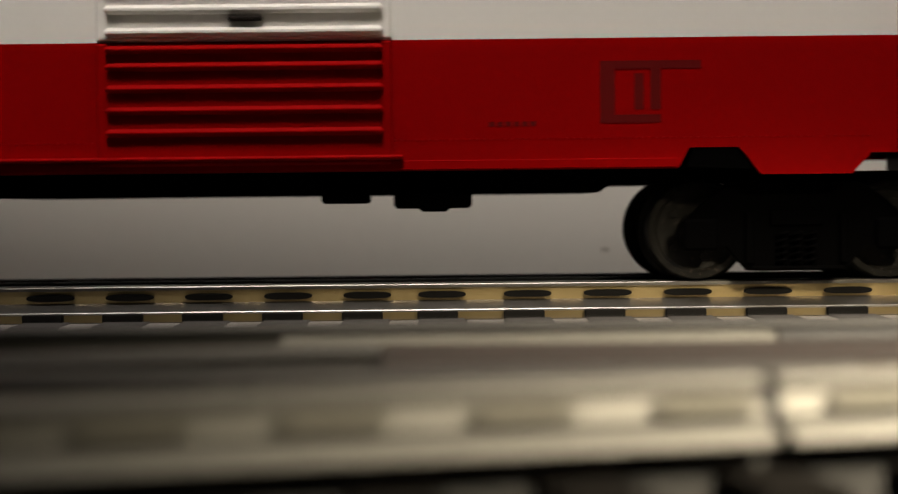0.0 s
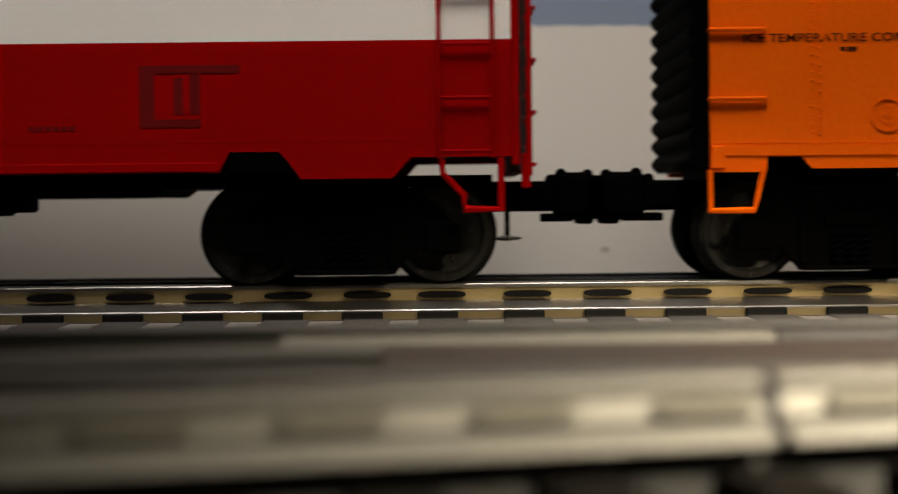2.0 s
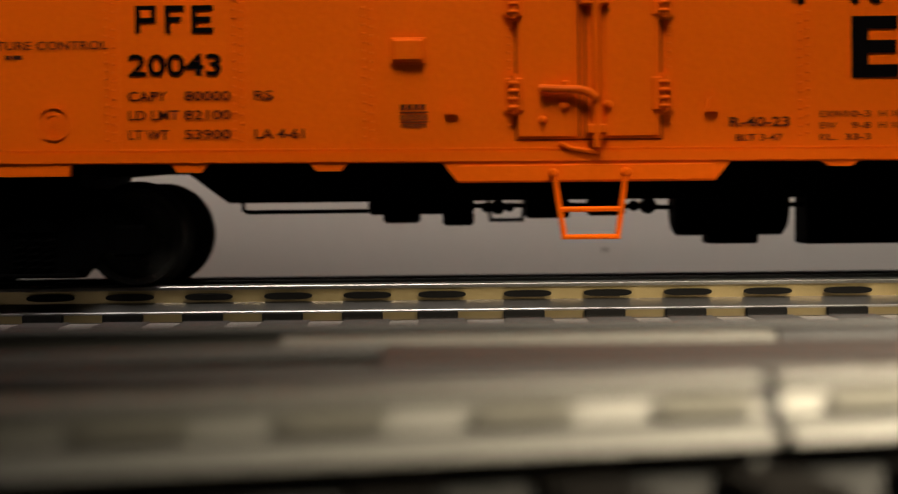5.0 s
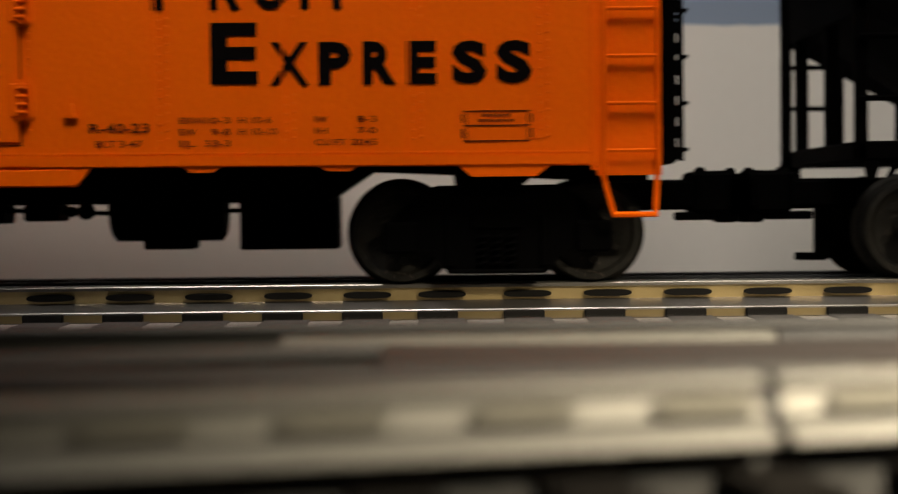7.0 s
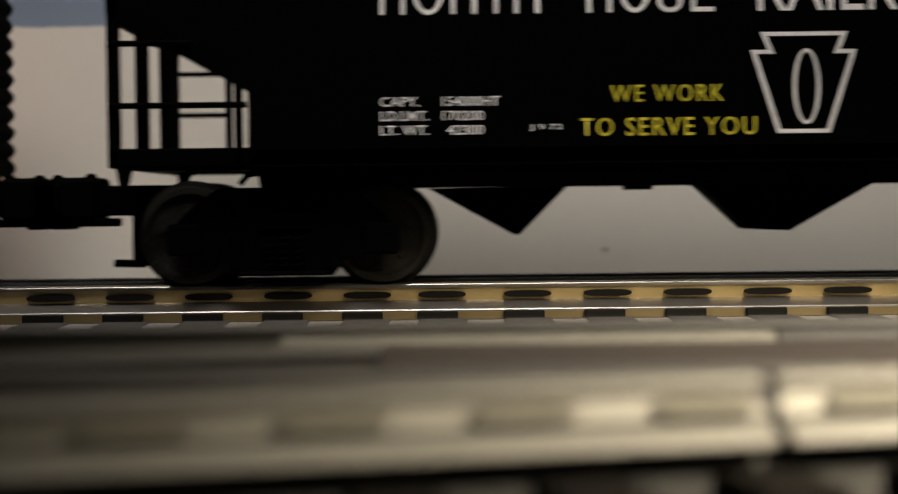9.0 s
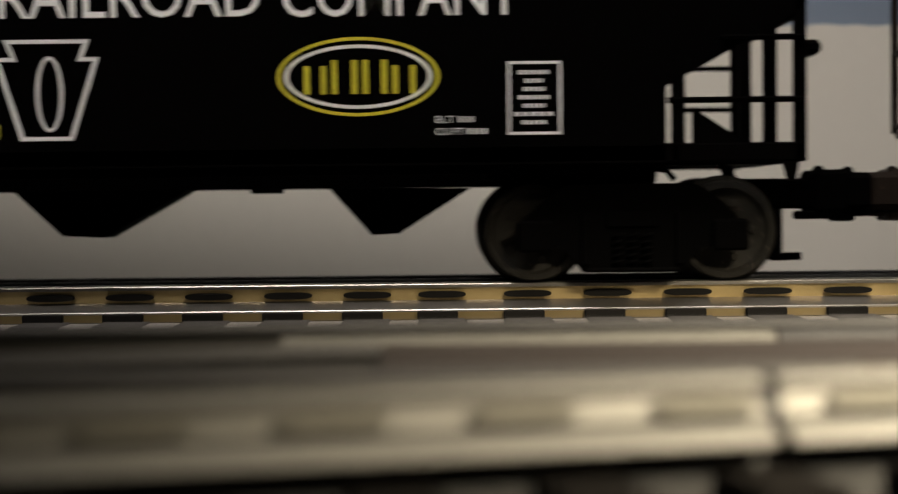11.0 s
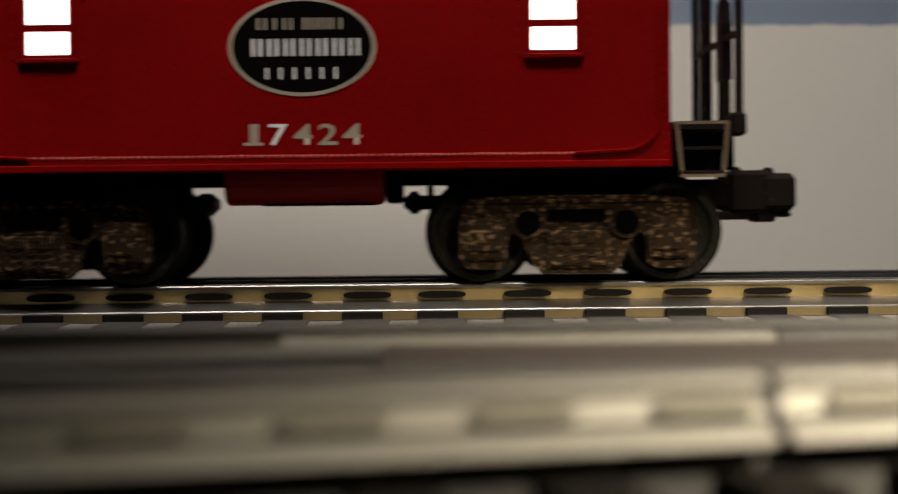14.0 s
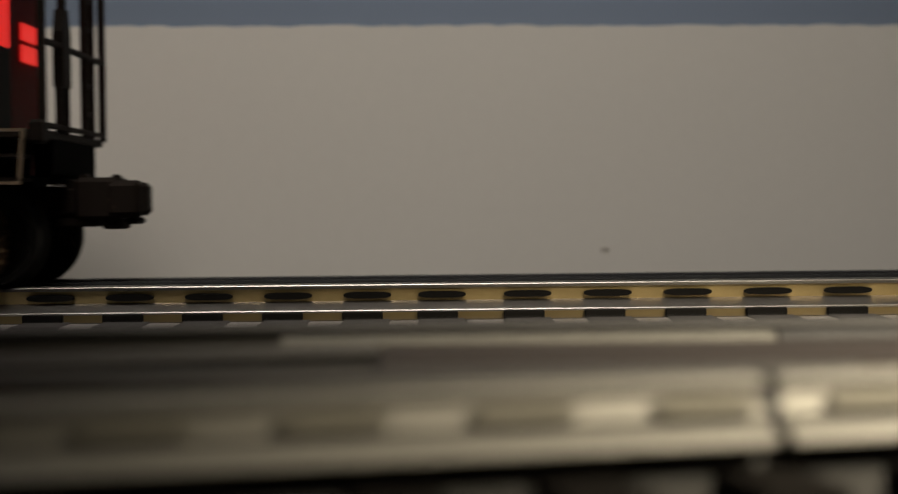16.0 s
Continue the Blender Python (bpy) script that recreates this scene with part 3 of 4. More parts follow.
    part("groove", ring(bmesh.new(), [(X(1114), Z(112)), (X(1370), Z(112)), (X(1370), Z(640)), (X(1114), Z(640))], [(X(1117), Z(115)), (X(1367), Z(115)), (X(1367), Z(637)), (X(1117), Z(637))], YS - 0.0001, YS + 0.0001), DOOR_LINE, door)
    for u in (1226, 1236):
        part("groove", block(bmesh.new(), X(u - 1.3), X(u + 1.3), YS - 0.00045, YS + 0.0001, Z(118), Z(636)), DOOR_LINE, door)
    part("door_panel", block(bmesh.new(), X(1119), X(1223), YS - 0.0004, YS + 0.0001, Z(118), Z(636), 0.0002), ORANGE, door)
    part("door_panel", block(bmesh.new(), X(1270), X(1365), YS - 0.0004, YS + 0.0001, Z(118), Z(636), 0.0002), ORANGE, door)
    part("locking_rod", tube(bmesh.new(), [(X(1255), YS - 0.0012, Z(100)), (X(1255), YS - 0.0012, Z(650))], 0.0007, 10), ORANGE, door)
    part("rod_guide", block(bmesh.new(), X(1238), X(1272), YS - 0.0018, YS, Z(122), Z(140), 0.0003), ORANGE, door)
    part("rod_guide", block(bmesh.new(), X(1228), X(1278), YS - 0.0015, YS, Z(346), Z(360), 0.0003), ORANGE, door)
    part("door_lever", tube(bmesh.new(), [(X(1156), YS - 0.0013, Z(203)), (X(1190), YS - 0.0015, Z(201)), (X(1226), YS - 0.0016, Z(200)), (X(1244), YS - 0.0017, Z(194)), (X(1255), YS - 0.0018, Z(184))], 0.0007, 10), ORANGE, door)
    part("lever_latch", block(bmesh.new(), X(1194), X(1208), YS - 0.0018, YS, Z(194), Z(216), 0.0003), ORANGE, door)
    part("chain", tube(bmesh.new(), [(X(1190), YS - 0.0005, Z(108)), (X(1212), YS - 0.0006, Z(98)), (X(1238), YS - 0.0006, Z(94)), (X(1259), YS - 0.0006, Z(91))], 0.0004), ORANGE, door)
    for u, v in ((1199, 172), (1275, 174), (1161, 148)):
        part("bolt", lathe(bmesh.new(), [(YS - 0.0012, 0.0004), (YS - 0.0008, 0.0007), (YS, 0.0009)], 10, at=(X(u), 0, Z(v))), ORANGE, door)
    for u in (1115, 1369):
        s = 1 if u > 1200 else -1
        for vb in (192, 357, 520):
            h = new("hinge")
            h.parent = car
            oct_ = [(X(u + du), Z(vb + dv)) for du, dv in ((-24, -26), (-14, -37), (14, -37), (24, -26), (24, 26), (14, 37), (-14, 37), (-24, 26))]
            part("back_plate", prism(bmesh.new(), oct_, YS - 0.0003, YS), ORANGE, h)
            part("strap", block(bmesh.new(), X(u - 18), X(u + 14), YS - 0.0008, YS, Z(vb - 30), Z(vb + 30), 0.0003), ORANGE, h)
            part("pin", tube(bmesh.new(), [(X(u + s * 4), YS - 0.0012, Z(vb - 33)), (X(u + s * 4), YS - 0.0012, Z(vb + 33))], 0.0005, 8), ORANGE, h)
            for k in range(4):
                part("knuckle", block(bmesh.new(), X(u - 9 + s * 4), X(u + 9 + s * 4), YS - 0.0019, YS, Z(vb - 26 + 14 * k), Z(vb - 18 + 14 * k), 0.0003), ORANGE, h)
    # steps, grabs and ladder
    st = [(1180, 54), (1197, -56), (1290, -56), (1305, 54)]
    rod("door_step", [(u, v, YS - 0.0008) for u, v in st], 0.0005, ORANGE, car)
    rod("door_step", [(1188, -8, YS - 0.0008), (1298, -8, YS - 0.0008)], 0.0005, ORANGE, car)
    for u in (1179, 1306):
        part("step_bolt", lathe(bmesh.new(), [(YS - 0.0016, 0.0005), (YS - 0.001, 0.0008), (YS, 0.0009)], 10, at=(X(u), 0, Z(56))), ORANGE, car)
    rod("door_step", [(1078, 30, -YS), (1084, -30, -YS), (1150, -30, -YS), (1156, 30, -YS)], 0.0004, BLACK, car)
    rod("stirrup", [(-2, 58, YS - 0.0006), (-1, -13, YS - 0.0006), (74, -13, YS - 0.0006), (80, 8, YS - 0.0006), (92, 60, YS - 0.0006)], 0.0005, ORANGE, car)
    rod("stirrup", [(2381, 56, YS - 0.0009), (2386, 32, YS - 0.0009), (2400, -18, YS - 0.0009), (2472, -18, YS - 0.0009), (2476, 56, YS - 0.0009)], 0.0005, ORANGE, car)
    part("corner_bracket", block(bmesh.new(), X(0), X(24), YS - 0.0006, YS, Z(60), Z(100), 0.0002), ORANGE, car)
    for v in (301, 181, 421, 541):
        grab(car, -2, 95, v, ORANGE)
    ladder(car, 2385, 2478, [93.5 + 82 * k for k in range(7)], V_TOP, 52, ORANGE)
    part("ladder_panel", block(bmesh.new(), X(2362), X(2370), YS - 0.0006, YS, Z(60), Z(V_TOP), 0.0001), ORANGE, car)
    # ends
    corrugated_end(car, X(0), -1, Z(62), Z(V_TOP), 0.0036, BLACK)
    corrugated_end(car, X(L), 1, Z(70), Z(V_TOP), 0.0034, BLACK)
    end_ladder(car, X(L) + 0.0024, 1, YS + 0.0016, Z(75), Z(V_TOP), BLACK)
    # underframe
    part("center_sill", prism(bmesh.new(), [(X(u), Z(v)) for u, v in ((30, 90), (30, 40), (440, 68), (495, 68), (573, 10), (1880, 10), (1894, 20), (1967, 68), (2450, 45), (2450, 90))], 0.001, 0.012), BLACK, car)
    part("cross_bearer", prism(bmesh.new(), [(X(95), Z(88)), (X(110), Z(30)), (X(170), Z(22)), (X(300), Z(22)), (X(340), Z(40)), (X(350), Z(88))], -0.023, 0.023), BLACK, car)
    part("cross_bearer", prism(bmesh.new(), [(X(2118), Z(88)), (X(2128), Z(26)), (X(2233), Z(26)), (X(2260), Z(50)), (X(2290), Z(88))], -0.023, 0.023), BLACK, car)
    part("under_sheet", prism(bmesh.new(), [(X(505), Z(88)), (X(580), Z(14)), (X(1700), Z(14)), (X(1700), Z(88))], 0.003, 0.022), BLACK, car)
    part("end_beam", block(bmesh.new(), X(20), X(95), -0.022, 0.022, Z(40), Z(90), 0.0004), BLACK, car)
    part("end_beam", block(bmesh.new(), X(2385), X(2468), -0.022, 0.022, Z(40), Z(90), 0.0004), BLACK, car)
    rod("brake_rod", [(600, 12, 0.002), (601, -4, 0.002), (608, -8, 0.002), (840, -8, 0.004)], 0.00042, BLACK, car)
    bm = block(bmesh.new(), X(837), X(1047), 0.01, 0.022, Z(-16), Z(14), 0.0006)
    block(bm, X(866), X(940), 0.011, 0.02, Z(-33), Z(-10), 0.0006)
    block(bm, X(984), X(1047), 0.011, 0.02, Z(-39), Z(-10), 0.0006)
    part("brake_valve", bm, BLACK, car)
    rod("brake_rod", [(1045, 0, 0.012), (1240, 0, 0.012), (1460, -8, 0.012), (1700, -4, 0.012)], 0.0005, BLACK, car)
    for u, rr in ((1072, 0.0011), (1094, 0.0015), (1117, 0.001), (1392, 0.0017), (1364, 0.0011)):
        part("pipe_joint", lathe(bmesh.new(), [(0.0095, rr * 0.7), (0.0105, rr), (0.0125, rr), (0.0135, rr * 0.7)], 12, at=(X(u), 0, Z(-3))), BLACK, car)
    part("brake_cylinder", block(bmesh.new(), X(1150), X(1235), 0.008, 0.018, Z(-26), Z(12), 0.0005), BLACK, car)
    part("brake_cylinder", block(bmesh.new(), X(1275), X(1345), 0.008, 0.018, Z(-22), Z(12), 0.0005), BLACK, car)
    bm = lathe(bmesh.new(), [(X(1442), 0.0052), (X(1450), 0.0064), (X(1660), 0.0064), (X(1668), 0.0052)], 24, "x", (0, 0.0135, Z(-64) + 0.0064))
    block(bm, X(1509), X(1607), 0.009, 0.018, Z(-80), Z(-56), 0.0004)
    part("air_tank", bm, BLACK, car)
    part("battery_box", block(bmesh.new(), X(1701), X(1894), 0.0075, 0.02, Z(-82), Z(24), 0.0004), BLACK, car)
    truck(car, 0.026, BLACK)
    truck(car, 0.2221, BLACK)
    coupler(car, X(-34), -1, BLACK, 0.0155)
    coupler(car, X(L + 34), 1, BLACK, 0.0155)
    # printing; the initials are plain blocks
    lettering("ICE TEMPERATURE CONTROL", 59, 406, 279, 294, DARK_INK, car, bold=0.012)
    bars([(227, 236, 263, 270), (239, 256, 263, 270)], DARK_INK, car)
    for outline in ([(454, 306), (463, 306), (463, 324), (490, 324), (490, 354), (454, 354)], [(506, 306), (515, 306), (515, 325), (534, 325), (534, 334), (515, 334), (515, 345), (540, 345), (540, 354), (506, 354)],
                    [(552, 306), (590, 306), (590, 315), (561, 315), (561, 325), (585, 325), (585, 334), (561, 334), (561, 345), (590, 345), (590, 354), (552, 354)]):
        part("initial_block", prism(bmesh.new(), [(X(u), Z(v)) for u, v in outline], YS - 0.0002, YS + 0.0001), INK, car)
    part("initial_block", block(bmesh.new(), X(464), X(481), YS - 0.00025, YS, Z(333), Z(346)), ORANGE, car)
    lettering("20043", 441, 603, 231, 270, INK, car, bold=0.025)
    for a, b, u1, v in (("CAPY", "80000", 508, 188), ("LD LMT", "82100", 528, 155), ("LT WT", "53900", 510, 121)):
        lettering(a, 440, u1, v, v + 17, DARK_INK, car, bold=0.015)
        lettering(b, 538, 618, v, v + 17, DARK_INK, car, bold=0.015)
    lettering("RS", 660, 692, 188, 205, DARK_INK, car, bold=0.015)
    lettering("LA 4-61", 660, 746, 121, 138, DARK_INK, car, bold=0.015)
    bars(dashes(914, 960, 168, 178, 4) + [(914, 962, 163, 165)] + dashes(914, 962, 150, 160, 5) + [(914, 962, 146, 148)] + dashes(916, 960, 137, 144, 5), DARK_INK, car)
    lettering("F", 1598, 1655, 345, 450, INK, car, bold=0.03)
    for ch, u0, u1 in (("R", 1700, 1754), ("U", 1778, 1834), ("I", 1858, 1873), ("T", 1893, 1950)):
        lettering(ch, u0, u1, 345, 420, INK, car, bold=0.03)
    lettering("E", 1700, 1783, 216, 323, INK, car, bold=0.035)
    for ch, u0, u1 in (("X", 1803, 1871), ("P", 1888, 1945), ("R", 1965, 2023), ("E", 2041, 2094), ("S", 2120, 2181), ("S", 2197, 2260)):
        lettering(ch, u0, u1, 213, 288, INK, car, bold=0.02 if ch == "X" else 0.055)
    lettering("R-40-23", 1487, 1592, 133, 150, DARK_INK, car, bold=0.02)
    lettering("BLT 3-47", 1498, 1579, 108, 120, DARK_INK, car, bold=0.01)
    for k, (a, b, c, d) in enumerate((("EXW", "10-3", "H 10-6", "IW"), ("EW", "9-8", "H 10-10", "IH"), ("IL", "33-3", "", "CU FT"))):
        v = 148 - 20 * k
        lettering(a, 1645, 1645 + 14 * len(a), v, v + 11, DARK_INK, car, bold=0.01)
        lettering(b, 1733 - 11 * len(b), 1733, v, v + 11, DARK_INK, car, bold=0.01)
        if c:
            lettering(c, 1748, 1748 + 9.5 * len(c), v, v + 11, DARK_INK, car, bold=0.01)
        lettering(d, 1881, 1881 + 10.5 * len(d), v, v + 11, DARK_INK, car, bold=0.01)
        lettering(("8-3", "7-0", "2045")[k], 1988 - 11 * len(("8-3", "7-0", "2045")[k]), 1988, v, v + 11, DARK_INK, car, bold=0.01)
    box_ = [(2140, 2256, 164, 166), (2140, 2256, 139, 141), (2140, 2256, 112, 114), (2144, 2146, 112, 166), (2250, 2252, 112, 166)]
    bars(box_ + dashes(2172, 2224, 155, 160, 5) + dashes(2166, 2230, 146, 151, 6) + [(2136, 2140, 118, 134), (2136, 2140, 145, 160), (2256, 2260, 118, 134), (2256, 2260, 145, 160)], DARK_INK, car)


def red_boxcar():
    L = 2480
    car = car_base("boxcar", "red and white plug-door boxcar with black underframe", "train car", -2819)
    foot = [(0, 86), (180, 86), (215, 50), (370, 50), (410, 86), (412, 98), (500, 98), (520, 62), (1960, 62), (1979, 98), (2066, 98), (2077, 86), (2104, 50), (2263, 50), (2297, 86), (2480, 86)]
    for sgn in (1, -1):
        part("lower_side", prism(bmesh.new(), [(X(u), Z(v)) for u, v in foot] + [(X(2480), Z(290)), (X(0), Z(290))], sgn * YS, sgn * (YS + 0.0012)), RED_PAINT, car)
        part("upper_side", block(bmesh.new(), X(0), X(L), min(sgn * YS, sgn * (YS + 0.0012)), max(sgn * YS, sgn * (YS + 0.0012)), Z(290), Z(V_TOP)), WHITE_PAINT, car, "white upper side")
    part("floor_box", block(bmesh.new(), X(6), X(L - 6), YS + 0.0012, -YS - 0.0012, Z(98), Z(V_TOP)), BLACK, car)
    part("roof", sweep(bmesh.new(), [(X(-20), 0), (X(L + 20), 0)], [(YS - 0.0008, Z(V_TOP)), (0, Z(V_TOP) + 0.005), (-YS + 0.0008, Z(V_TOP))]), GREY_END, car)
    part("sill_strip", block(bmesh.new(), X(520), X(1960), YS - 0.0004, YS, Z(64), Z(80), 0.0001), RED_PAINT, car)
    rivet_rows([(u, 116) for u in range(14, 2300, 12)], car, RED_PAINT, 0.0002)
    door = new("door")
    door.parent = car
    part("lower_panel", block(bmesh.new(), X(948), X(1462), YS - 0.001, YS, Z(74), Z(289), 0.0004), RED_PAINT, door)
    part("upper_panel", block(bmesh.new(), X(948), X(1462), YS - 0.001, YS, Z(291), Z(650), 0.0004), WHITE_PAINT, door)
    for v in (132, 170, 208, 246, 276):
        part("door_rib", block(bmesh.new(), X(965), X(1448), YS - 0.0024, YS - 0.0009, Z(v - 7), Z(v + 7), 0.0006), RED_PAINT, door)
    for v in (306, 345, 385, 425, 465, 505):
        part("door_rib", block(bmesh.new(), X(965), X(1448), YS - 0.0024, YS - 0.0009, Z(v - 8), Z(v + 8), 0.0006), WHITE_PAINT, door)
    part("door_rail", block(bmesh.new(), X(420), X(1480), YS - 0.0022, YS, Z(82), Z(90), 0.0003), RED_PAINT, car)
    part("door_latch", block(bmesh.new(), X(1180), X(1240), YS - 0.0028, YS - 0.001, Z(324), Z(332), 0.0003), RAIL_WORN, door)
    bars([(1824, 1850, 142, 250), (1850, 1930, 236, 250), (1850, 1930, 142, 156), (1884, 1900, 165, 228), (1912, 1930, 165, 236), (1930, 2000, 236, 250)], FADED, car, name="faded_print")
    bars(dashes(1630, 1716, 138, 146, 6), FADED, car)
    ladder(car, L - 134, L - 41, [95 + 93 * k for k in range(7)], V_TOP, 82, RED_PAINT)
    rod("stirrup", [(L - 131, 84, YS - 0.0009), (L - 128, 56, YS - 0.0009), (L - 92, 18, YS - 0.0009), (L - 90, -6, YS - 0.0009), (L - 27, -6, YS - 0.0009), (L - 27, 84, YS - 0.0009)], 0.00055, RED_PAINT, car)
    part("corner_post", block(bmesh.new(), X(L - 8), X(L + 6), YS - 0.0008, YS + 0.002, Z(70), Z(V_TOP), 0.0003), RED_PAINT, car)
    corrugated_end(car, X(L), 1, Z(58), Z(V_TOP), 0.0024, GREY_END, 0.0046, YS + 0.004)
    corrugated_end(car, X(0), -1, Z(58), Z(V_TOP), 0.0034, GREY_END, 0.0052)
    end_ladder(car, X(L) + 0.0012, 1, YS + 0.0012, Z(52), Z(V_TOP), RED_PAINT, 0.0092)
    part("brake_wheel_housing", block(bmesh.new(), X(L) + 0.0012, X(L) + 0.0036, -0.002, 0.014, Z(132), Z(178), 0.0008), BLACK, car)
    part("uncoupling_disc", lathe(bmesh.new(), [(0.0, 0.001), (0.0003, 0.0028), (0.0007, 0.0028), (0.001, 0.001)], 20, "y", (0, 0, 0)), RAIL_HEAD, car, "small shiny steel disc").matrix_basis = pose(X(L - 8), -0.002, 0.0072, 90, 0, 0)
    rod("disc_pin", [(L - 8, -66, -0.002), (L - 8, 10, -0.002)], 0.0005, BLACK, car)
    part("poling_bracket", block(bmesh.new(), X(L) + 0.001, X(L) + 0.0026, YS + 0.001, YS + 0.003, Z(30), Z(92), 0.0003), RED_PAINT, car)
    part("center_sill", prism(bmesh.new(), [(X(30), Z(98)), (X(30), Z(40)), (X(700), Z(40)), (X(740), Z(22)), (X(1830), Z(22)), (X(1850), Z(36)), (X(2440), Z(38)), (X(2440), Z(56)), (X(2250), Z(56)), (X(2250), Z(98))], -0.018, 0.02), BLACK, car)
    bm = block(bmesh.new(), X(1330), X(1415), -0.02, -0.01, Z(6), Z(30), 0.0005)
    block(bm, X(1460), X(1600), -0.021, -0.009, Z(-4), Z(30), 0.0006)
    block(bm, X(1505), X(1560), -0.02, -0.01, Z(-10), Z(0), 0.0006)
    part("brake_gear", bm, BLACK, car)
    part("bolster_cover", prism(bmesh.new(), [(X(1975), Z(64)), (X(1990), Z(104)), (X(2055), Z(104)), (X(2090), Z(60))], YS + 0.0002, -YS - 0.0002), BLACK, car)
    truck(car, 0.0262, BLACK)
    truck(car, X(L) - 0.0306, BLACK)
    coupler(car, X(L + 34), 1, BLACK, 0.0135)


def black_hopper():
    L = 2540
    car = car_base("hopper_car", "black open-top hopper car with white and yellow lettering", "train car", 2824)
    E = 246
    for sgn, Y in ((1, YS), (-1, -0.037)):
        part("side_sheet", prism(bmesh.new(), [(X(E), Z(72)), (X(E), Z(205)), (X(20), Z(330)), (X(0), Z(345)), (X(0), Z(610)), (X(L), Z(610)), (X(L), Z(345)), (X(L - 20), Z(330)), (X(L - E), Z(205)), (X(L - E), Z(72))], sgn * Y, sgn * (Y + 0.0012)), HOPPER_BLACK, car)
        part("side_sill", block(bmesh.new(), X(0), X(L), min(sgn * Y, sgn * (Y + 0.002)), max(sgn * Y, sgn * (Y + 0.002)), Z(72), Z(106), 0.0004), HOPPER_BLACK, car)
        part("lower_sheet", prism(bmesh.new(), [(X(285), Z(75)), (X(300), Z(56)), (X(L - 300), Z(56)), (X(L - 285), Z(75))], sgn * (Y + 0.003), sgn * (Y + 0.005)), HOPPER_BLACK, car)
        for a, b in ((0, 1), (L, -1)):
            part("corner_post", block(bmesh.new(), min(X(a), X(a + b * 22)), max(X(a), X(a + b * 22)), min(sgn * Y, sgn * (Y + 0.002)), max(sgn * Y, sgn * (Y + 0.002)), Z(72), Z(610), 0.0003), HOPPER_BLACK, car)
            p = 222 if sgn > 0 else 120
            part("side_post", block(bmesh.new(), min(X(a + b * p), X(a + b * (p + 14))), max(X(a + b * p), X(a + b * (p + 14))), min(sgn * Y, sgn * (Y + 0.0015)), max(sgn * Y, sgn * (Y + 0.0015)), Z(72), Z(220 if sgn > 0 else 280), 0.0002), HOPPER_BLACK, car)
            for v in (288, 180 if sgn > 0 else 200):
                rod("grab_iron", [(a + b * 4, v, sgn * (Y - 0.0006)), (a + b * (126 if sgn < 0 else 150 if v > 200 else 244), v, sgn * (Y - 0.0006))], 0.00055, HOPPER_BLACK, car)
            part("step_hanger", prism(bmesh.new(), [(X(a + b * 14), Z(72)), (X(a + b * 20), Z(38)), (X(a + b * 34), Z(38)), (X(a + b * 44), Z(72))], sgn * Y, sgn * (Y + 0.001)), HOPPER_BLACK, car)
    for a, b in ((0, 1), (L, -1)):
        # sloping floor sheet, end posts and braces of the open end
        part("slope_sheet", prism(bmesh.new(), [(X(a + b * 40), Z(345)), (X(a + b * 420), Z(90)), (X(a + b * 450), Z(90)), (X(a + b * 60), Z(360))], YS + 0.0012, -YS - 0.0012), HOPPER_BLACK, car)
        for u, y in ((4, -0.003), (4, 0.023)):
            part("end_post", block(bmesh.new(), min(X(a + b * u), X(a + b * (u + 24))), max(X(a + b * u), X(a + b * (u + 24))), y - 0.0012, y + 0.0012, Z(80), Z(345 - max(0, u - 20) * 0.55), 0.0002), HOPPER_BLACK, car)
        part("end_sill", block(bmesh.new(), min(X(a), X(a + b * 30)), max(X(a), X(a + b * 30)), YS + 0.002, -YS - 0.002, Z(72), Z(106), 0.0004), HOPPER_BLACK, car)
        part("end_sheet", block(bmesh.new(), min(X(a), X(a + b * 12)), max(X(a), X(a + b * 12)), YS + 0.0012, -YS - 0.0012, Z(330), Z(610)), HOPPER_BLACK, car)
        part("platform", block(bmesh.new(), min(X(a + b * 6), X(a + b * 300)), max(X(a + b * 6), X(a + b * 300)), -0.009, 0.009, Z(72), Z(98)), HOPPER_BLACK, car)
        rod("brake_pipe", [(a + b * 95, 34, -0.012), (a + b * 110, 62, -0.012), (a + b * 130, 70, -0.012)], 0.0006, HOPPER_BLACK, car)
        rod("brake_pipe", [(a + b * 210, 44, -0.012), (a + b * 225, 62, -0.012), (a + b * 262, 68, -0.012)], 0.0006, HOPPER_BLACK, car)
        part("bolster_box", prism(bmesh.new(), [(X(a + b * 250), Z(76)), (X(a + b * 255), Z(40)), (X(a + b * 275), Z(18)), (X(a + b * 285), Z(7)), (X(a + b * 345), Z(7)), (X(a + b * 354), Z(28)), (X(a + b * 378), Z(28)), (X(a + b * 398), Z(47)), (X(a + b * 560), Z(47)), (X(a + b * 560), Z(76))], -0.02, 0.02), BLACK, car)
        part("draft_gear", block(bmesh.new(), min(X(a + b * 95), X(a + b * 300)), max(X(a + b * 95), X(a + b * 300)), -0.005, 0.005, Z(-12), Z(34), 0.0004), BLACK, car)
        part("trip_pin", block(bmesh.new(), min(X(a + b * 24), X(a - b * 11)), max(X(a + b * 24), X(a - b * 11)), -0.0012, 0.0012, Z(-108), Z(-8), 0.0003), BLACK, car)
        rod("trip_foot", [(a + b * 12, -104, 0.0), (a - b * 48, -103, 0.0)], 0.0008, BLACK, car)
